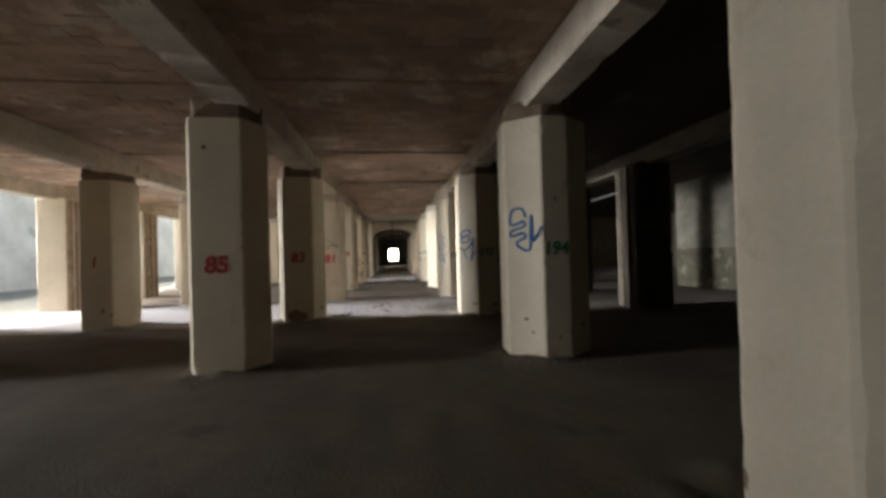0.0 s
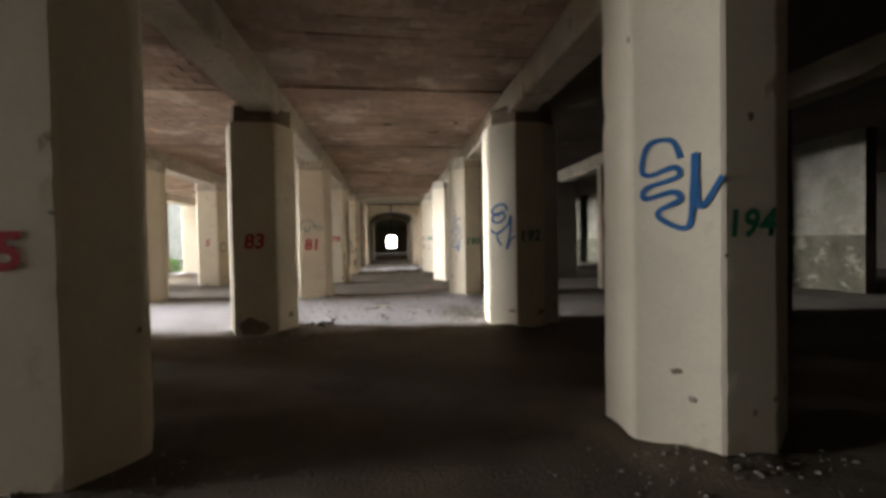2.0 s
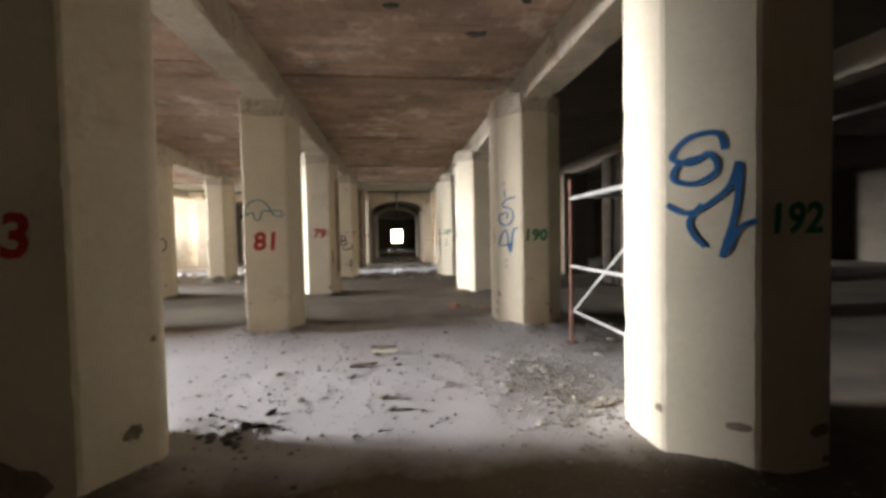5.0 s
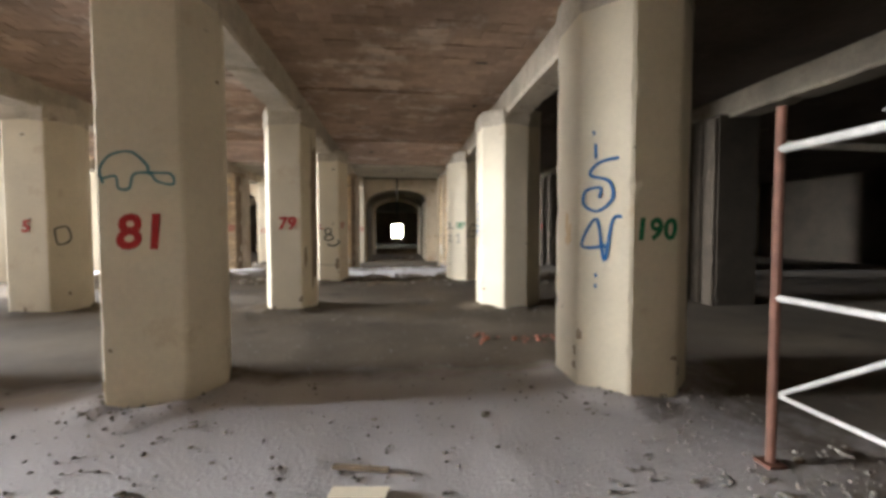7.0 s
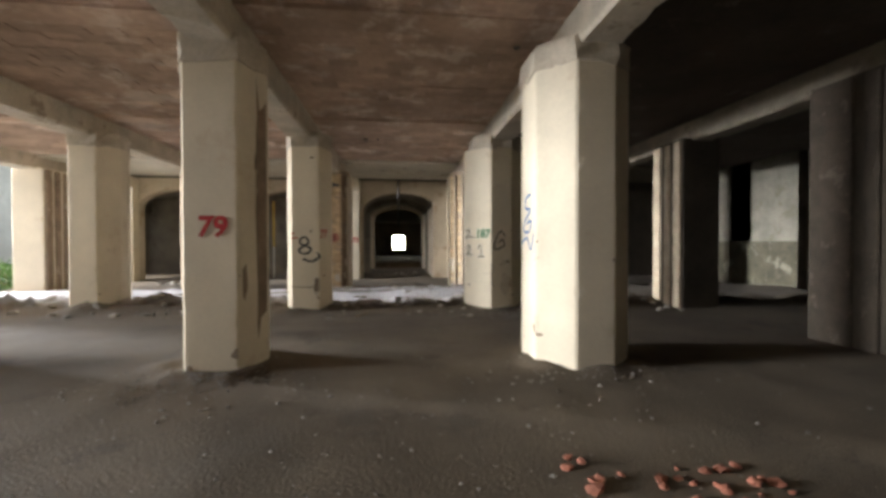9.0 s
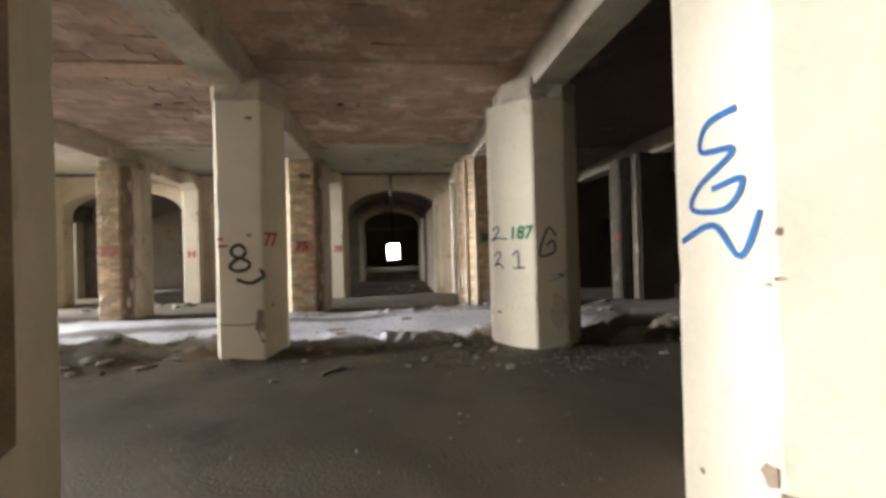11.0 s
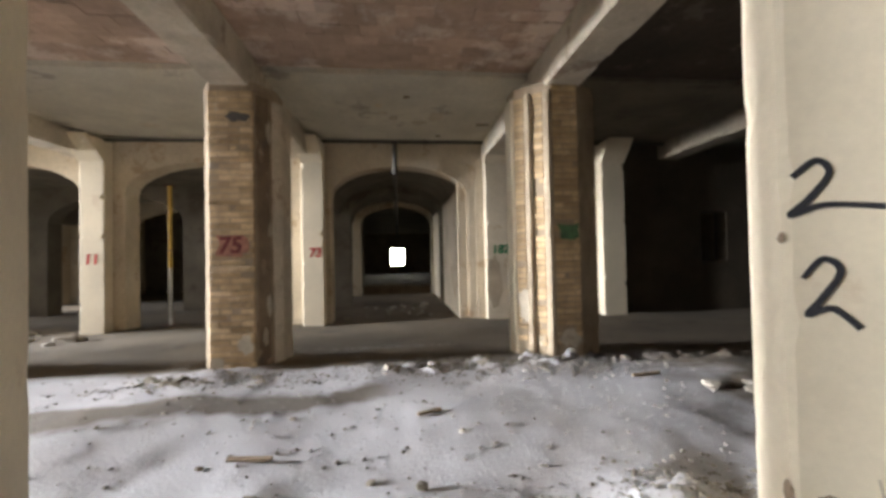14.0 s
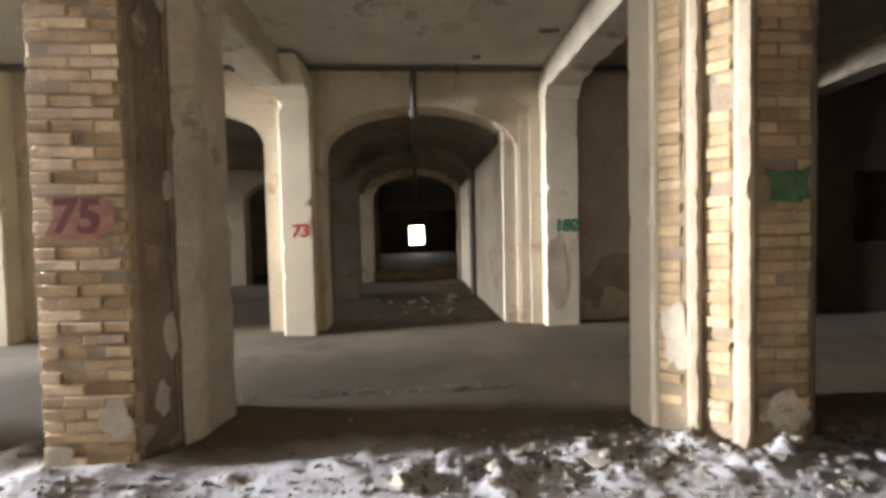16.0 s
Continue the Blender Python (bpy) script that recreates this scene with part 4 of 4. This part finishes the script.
# ---- piers and mouldings of the arched wall ----
def wall_pier(x0, x1, y0, y1, label, mat=PLASTER):
    ob = thing("wall_pier", (x0 + x1) / 2, y0, 0, label, "pier", "piers at the arches")
    bm = bmesh.new()
    worn_shaft(bm, [(x0, y0), (x1, y0), (x1, y1), (x0, y1)], -0.1, BEAM - 0.14, int(x0 * 10), 0.03)
    part("shaft", bm, mat, ob)
    # flared head that carries the beam
    bm = bmesh.new()
    z0, z1 = BEAM - 0.14, BEAM + 0.3
    lo = [bm.verts.new(p) for p in ((x0, y0, z0), (x1, y0, z0), (x1, y1, z0), (x0, y1, z0))]
    hi = [bm.verts.new(p) for p in ((x0 - 0.04, y0 - 0.5, z1), (x1 - 0.04, y0 - 0.5, z1), (x1, y1, z1), (x0, y1, z1))]
    bm.faces.new(lo[::-1])
    bm.faces.new(hi)
    for i in range(4):
        bm.faces.new((lo[i], lo[(i + 1) % 4], hi[(i + 1) % 4], hi[i]))
    part("flared_head", bm, mat, ob)
    return ob


p73 = wall_pier(-1.99, -1.54, Y_VAULT - 0.27, Y_VAULT, "cream plaster pier with red number 73")
writing("painted_number", "73", Face((-1.99, Y_VAULT - 0.27), (-1.54, Y_VAULT - 0.27)), 0.62, 1.5, 0.18, RED, p73, "red painted number 73")
p71 = wall_pier(-6.2, -5.74, Y_VAULT - 0.27, Y_VAULT, "cream plaster pier with pale patch and red mark")
writing("painted_number", "11", Face((-6.2, Y_VAULT - 0.27), (-5.74, Y_VAULT - 0.27)), 0.5, 1.45, 0.2, RED, p71, "red painted mark")
wall_pier(-10.15, -9.6, Y_VAULT - 0.4, Y_VAULT, "white plaster pier beside the dark arch")
p182 = wall_pier(1.88, 2.4, Y_VAULT - 0.25, Y_VAULT, "stained plaster pier with green number 182", WALLP)
writing("painted_number", "182", Face((1.88, Y_VAULT - 0.25), (2.4, Y_VAULT - 0.25)), 0.62, 1.5, 0.18, GREEN, p182, "green painted number 182")
for x0, x1, y in ((1.56, 1.7, 0.03), (1.71, 1.87, 0.07)):
    tagged(link("trim", boxed(x0, Y_VAULT - y, -0.1, x1, Y_VAULT - 0.002, 3.3), WALLP), "stained plaster moulding beside the arch", "trim", kind="structure")
wall_pier(4.5, 5.05, Y_VAULT - 0.3, Y_VAULT, "pale plaster pier against the dark end wall")
tagged(link("crack", boxed(2.41, Y_VAULT - 0.03, 0, 2.47, Y_VAULT - 0.004, 3.5), DARKPIPE), "dark upright gap beside the pier", "crack", kind="structure")


# stained patches on the wall beside the pier, and a ledge in the corridor
wf = Face((2.42, Y_VAULT), (4.5, Y_VAULT))
p184 = thing("wall_stain", 3.4, Y_VAULT, 0, "tan damp stains on the end wall", "stain", kind="structure")
for i, (u, z, w, h) in enumerate(((0.35, 0.75, 0.9, 0.8), (0.6, 1.1, 0.7, 0.5), (0.15, 0.5, 0.4, 0.7))):
    patch(wf, u, z, w, h, FLUTE, p184, "stain", "tan damp stain", 60 + i, 0.003 + 0.002 * i)
pf = Face((1.88, Y_VAULT - 0.25), (2.4, Y_VAULT - 0.25))
patch(pf, 0.3, 0.8, 0.4, 1.3, FLUTE, p182, "bare_patch", "brown stained lower half", 70)
bm = boxed(-1.34, 37.2, -0.02, 1.2, 38.2, 0.3)
tagged(link("ledge", bm, CONC), "dark concrete ledge across the corridor floor", "ledge", kind="structure")


# ---- pipes ----
def pipe(name, pts, r, mat, label):
    ob = thing(name, *pts[0], label, "pipe")
    for p, q in zip(pts, pts[1:]):
        bm = bmesh.new()
        bar(bm, p, q, r, 10)
        part("length", bm, mat, ob)
    for p in pts[1:-1]:
        bm = bmesh.new()
        bmesh.ops.create_uvsphere(bm, u_segments=10, v_segments=6, radius=r * 1.5, matrix=Matrix.Translation(p))
        part("joint", bm, mat, ob)
    return ob


pipe("wall_pipe", [(-11.1, 29.98, 3.84), (-6.2, 29.98, 3.82), (-2.6, 29.98, 3.84), (0.6, 29.98, 3.83), (5, 29.98, 3.84), (11, 29.98, 3.84)], 0.035, DARKPIPE, "dark iron pipe along the top of the arched wall")
pipe("vault_pipe", [(-0.05, 29.98, 3.8), (-0.05, 30.0, 3.2), (-0.05, 33.0, 3.12), (-0.05, 36.5, 3.1), (-0.05, 44, 3.05), (-0.05, 55, 3.0)], 0.05, DARKPIPE, "dark iron pipe hanging under the vault")
tube = pipe("ceiling_tube", [(8.0, 13.0, 3.5), (8.1, 16.8, 3.45)], 0.035, GALV, "pale steel tube hung under the dark ceiling")
for y in (13.4, 16.4):
    bm = bmesh.new()
    bar(bm, (8.05, y, 3.45), (8.05, y, CEIL + 0.04), 0.008, 6)
    part("hanger", bm, GALV, tube)


# ---- scaffold, prop ----
def scaffold(x, y):
    """Two frames of rusty posts with pale rails and braces, lengthwise in the hall."""
    ob = thing("scaffold", x, y, 0, "scaffold frame of rusty posts and pale steel braces", "scaffold")
    posts = [(x, y), (x - 0.05, y - 1.75), (x + 1.0, y + 0.05), (x + 0.95, y - 1.7)]
    for px, py in posts:
        bm = bmesh.new()
        bar(bm, (px, py, floor_height(px, py) - 0.02), (px, py, 2.15), 0.027, 10)
        post = part("post", bm, RUST, ob, "rusty brown post")
        part("foot", boxed(px - 0.06, py - 0.06, floor_height(px, py) - 0.02, px + 0.06, py + 0.06, floor_height(px, py) + 0.02), RUST, post)
    rails = [(0, 1, 1.9, 1.9, 0.026), (0, 1, 1.01, 1.01, 0.02), (2, 3, 1.9, 1.9, 0.026), (0, 2, 1.93, 1.93, 0.022), (1, 3, 1.93, 1.93, 0.022)]
    for i, j, z0, z1, r in rails:
        bm = bmesh.new()
        bar(bm, (*posts[i], z0), (*posts[j], z1), r, 8)
        part("rail", bm, GALV, ob, "pale steel rail")
    for i, j, z0, z1 in ((0, 1, 0.41, 1.56), (0, 1, 0.41, 0.4), (2, 3, 1.5, 0.4)):
        bm = bmesh.new()
        bar(bm, (posts[i][0] + 0.03, posts[i][1], z0), (posts[j][0] + 0.03, posts[j][1], z1), 0.015, 8)
        part("brace", bm, GALV, ob, "thin pale brace")
    return ob


scaffold(2.2, 12.8)
prop = thing("steel_prop", -4.98, Y_VAULT + 0.62, 0, "yellow and white steel prop standing under the arch", "prop")
bm = bmesh.new()
bar(bm, (-4.98, Y_VAULT + 0.62, 0), (-4.98, Y_VAULT + 0.62, 1.25), 0.035, 12)
part("lower_tube", bm, GALV, prop, "pale lower tube")
bm = bmesh.new()
bar(bm, (-4.98, Y_VAULT + 0.62, 1.25), (-4.98, Y_VAULT + 0.62, 3.05), 0.045, 12)
part("upper_tube", bm, YELLOW, prop, "yellow upper tube")
for z in (0.0, 3.05):
    part("plate", boxed(-5.08, Y_VAULT + 0.53, z, -4.88, Y_VAULT + 0.71, z + 0.012), RUST, prop)


# ---- debris ----
def chunk_mesh(name, seed, mat, flat=0.5):
    """A broken lump with flat facets."""
    rnd = random.Random(seed)
    bm = bmesh.new()
    bmesh.ops.create_icosphere(bm, subdivisions=1, radius=1.0)
    for v in bm.verts:
        v.co *= rnd.uniform(0.65, 1.1)
        v.co.z *= flat
    me = bpy.data.meshes.new(name)
    bm.to_mesh(me)
    bm.free()
    me.materials.append(mat)
    return me


STONES = [chunk_mesh("rubble_piece", i, RUBBLE, 0.35 + 0.1 * (i % 4)) for i in range(6)]
SHARDS = [chunk_mesh("brick_fragment", i + 20, SHARD, 0.5) for i in range(3)]


def lump(name, me, x, y, r, label, category, group, rnd):
    ob = new(name, me)
    s = [r * rnd.uniform(0.7, 1.3) for _ in range(3)]
    ob.matrix_basis = Matrix.LocRotScale((x, y, floor_height(x, y) + 0.15 * s[2]), Euler((rnd.uniform(-0.3, 0.3), rnd.uniform(-0.3, 0.3), rnd.uniform(0, 6.28))), s)
    tagged(ob, label, category, group)


rnd = random.Random(11)
for x0, x1, y0, y1, n, r0, r1 in ((-1.6, 1.6, 10.4, 14.0, 20, 0.025, 0.06), (0.8, 2.0, 10.4, 12.4, 30, 0.02, 0.05), (2.0, 3.4, 12.0, 14.0, 8, 0.03, 0.07), (-1.6, 2.0, 21.2, 23.4, 28, 0.03, 0.08),
                                 (-8, -2.4, 21.8, 23.6, 24, 0.05, 0.14), (-3, 6, 23.4, 26.0, 30, 0.015, 0.04), (2.6, 6, 21.5, 22.7, 16, 0.04, 0.11), (2.7, 4.6, 24.45, 24.75, 18, 0.04, 0.09), (-6, -2.7, 21.9, 23.0, 26, 0.04, 0.13), (-2.8, -1.4, 25.4, 26.3, 14, 0.015, 0.04),
                                 (1.2, 2.9, 25.2, 26.2, 18, 0.012, 0.04), (-0.3, 3.0, 25.9, 26.6, 46, 0.03, 0.085), (-2.8, -1.5, 25.7, 26.1, 16, 0.03, 0.09), (-1.2, 1.0, 30.8, 33.5, 24, 0.04, 0.12), (-8.5, -5.6, 28.4, 30.2, 22, 0.06, 0.2)):
    for i in range(n):
        x, y = rnd.uniform(x0, x1), rnd.uniform(y0, y1)
        lump("rubble_piece", STONES[rnd.randrange(6)], x, y, rnd.uniform(r0, r1), "broken lump of pale plaster on the floor", "rubble", "rubble on the floor", rnd)
DARKS = [chunk_mesh("charred_lump", i + 40, DARKPIPE, 0.45) for i in range(3)]
for i in range(22):
    lump("charred_lump", DARKS[i % 3], rnd.uniform(-1.6, -1.0), rnd.gauss(10.75, 0.14), rnd.uniform(0.02, 0.07), "dark charred lump on the floor beside a pillar", "rubble", "charred lumps", rnd)
for i in range(26):
    x, y = rnd.uniform(0.9, 2.1), rnd.gauss(15.8, 0.13)
    lump("brick_fragment", SHARDS[rnd.randrange(3)], x, y, rnd.uniform(0.02, 0.06), "broken red brick fragment on the floor", "rubble", "brick fragments", rnd)


def grit():
    """Loose gravel and crumbs, too many to count."""
    r = np.random.RandomState(3)
    spots = ((1.4, 11.3, 0.35, 0.6, 1900), (2.1, 12.3, 0.5, 0.7, 500), (-1.0, 11.0, 0.8, 0.9, 500), (0.6, 22.5, 1.4, 0.35, 1100), (1.5, 23.0, 0.6, 0.25, 900), (0.5, 24.6, 2.6, 0.9, 1000), (1.9, 25.8, 0.8, 0.3, 500), (0.4, 25.9, 1.2, 0.3, 600),
             (-2.1, 25.9, 0.6, 0.3, 500), (1.3, 26.25, 1.0, 0.2, 1500), (-0.3, 27.55, 0.7, 0.05, 200), (-5.0, 22.6, 1.8, 0.5, 900), (0, 16.0, 2.0, 2.5, 500), (-2.1, 17.9, 0.5, 0.3, 250), (2.1, 21.6, 0.6, 0.3, 250), (0.0, 12.5, 1.5, 1.3, 700), *((px + s * 0.1, yc(k, px) - 0.5, 0.45, 0.2, 160) for k in (-2, -1, 0, 1, 2) for px, s in ((-2.1, 1), (2.1, -1))))
    verts, faces = [], []
    base = np.array([(1, 0, 0), (0, 1, 0), (-1, 0, 0), (0, -1, 0), (0, 0, 1), (0, 0, -1)], float)
    tri = ((0, 1, 4), (1, 2, 4), (2, 3, 4), (3, 0, 4), (1, 0, 5), (2, 1, 5), (3, 2, 5), (0, 3, 5))
    for cx, cy, sx, sy, n in spots:
        for i in range(n):
            x, y = cx + r.randn() * sx, cy + r.randn() * sy
            s = 0.008 + 0.02 * r.rand() ** 3
            a = r.rand() * 6.28
            pts = base * s * r.uniform(0.5, 1.3, (6, 1)) * (1, 1, 0.6)
            o = len(verts)
            z = floor_height(x, y) + 0.004
            for p in pts:
                verts.append((x + p[0] * math.cos(a) - p[1] * math.sin(a), y + p[0] * math.sin(a) + p[1] * math.cos(a), z + p[2]))
            faces.extend(tuple(o + q for q in f) for f in tri)
    me = bpy.data.meshes.new("gravel")
    me.from_pydata(verts, [], faces)
    me.materials.append(GRIT)
    tagged(new("gravel", me), "grey gravel and plaster crumbs strewn over the floor", "gravel", kind="stuff")


grit()


def stick(x, y, l, turn, label="broken wooden stick on the floor"):
    bm = boxed(-l / 2, -0.02, 0, l / 2, 0.02, 0.022)
    bmesh.ops.bevel(bm, geom=bm.edges[:], offset=0.004, segments=1, affect="EDGES")
    for v in bm.verts:
        v.co.z += 0.01 * math.sin(v.co.x * 9)
    ob = link("wooden_stick", bm, PLANK)
    ob.matrix_basis = pose(x, y, floor_height(x, y) + 0.01, 0, 2, turn)
    tagged(ob, label, "stick", "sticks on the floor")


for x, y, l, a in ((-0.75, 21.6, 0.34, 60), (-0.5, 12.2, 0.3, 10), (-0.3, 13.0, 0.35, -15), (2.4, 25.0, 0.3, 5), (0.2, 24.4, 0.2, 20), (-1.0, 23.9, 0.3, -10)):
    stick(x, y, l, a)
bm = boxed(-0.16, -0.05, 0, 0.16, 0.05, 0.012)
for v in bm.verts:
    v.co.z += 0.012 * math.sin(v.co.x * 14)
ob = link("paper_scrap", bm, PLASTER)
ob.matrix_basis = pose(-0.29, 12.76, floor_height(-0.29, 12.76) + 0.012, 0, 0, -12)
tagged(ob, "pale scrap of paper on the dusty floor", "paper")


# ---- outside ----
def bush(x, y, h, seed):
    rnd = random.Random(seed)
    ob = thing("bush", x, y, -0.12, "bright green leafy bush outside the opening", "bush", "bushes outside")
    bm = bmesh.new()
    for i in range(9):
        a = rnd.uniform(0, 6.28)
        bar(bm, (x, y, -0.12), (x + math.cos(a) * 0.5 * h, y + math.sin(a) * 0.5 * h, h * rnd.uniform(0.4, 0.8)), 0.012, 5)
    part("stems", bm, PLANK, ob)
    bm = bmesh.new()
    for i in range(700):
        a, r, z = rnd.uniform(0, 6.28), h * 0.8 * rnd.random() ** 0.5, rnd.random()
        c = Vector((x + math.cos(a) * r * (1 - 0.5 * z), y + math.sin(a) * r * (1 - 0.5 * z), -0.1 + h * z * rnd.uniform(0.7, 1.1)))
        m = Matrix.Translation(c) @ Euler([rnd.uniform(-1, 1) for _ in range(3)]).to_matrix().to_4x4() @ pose(0, 0, 0, 0, 0, rnd.uniform(0, 360))
        s = rnd.uniform(0.05, 0.1)
        vs = [bm.verts.new(m @ Vector(p)) for p in ((0, 0, 0), (s * 0.45, s * 0.6, 0.01), (0, s * 1.5, 0), (-s * 0.45, s * 0.6, 0.01))]
        bm.faces.new(vs)
    part("leaves", bm, LEAF, ob)


bush(-12.1, 27.9, 0.8, 1)
bush(-12.9, 28.8, 0.9, 2)
bush(-13.2, 33.0, 0.8, 3)
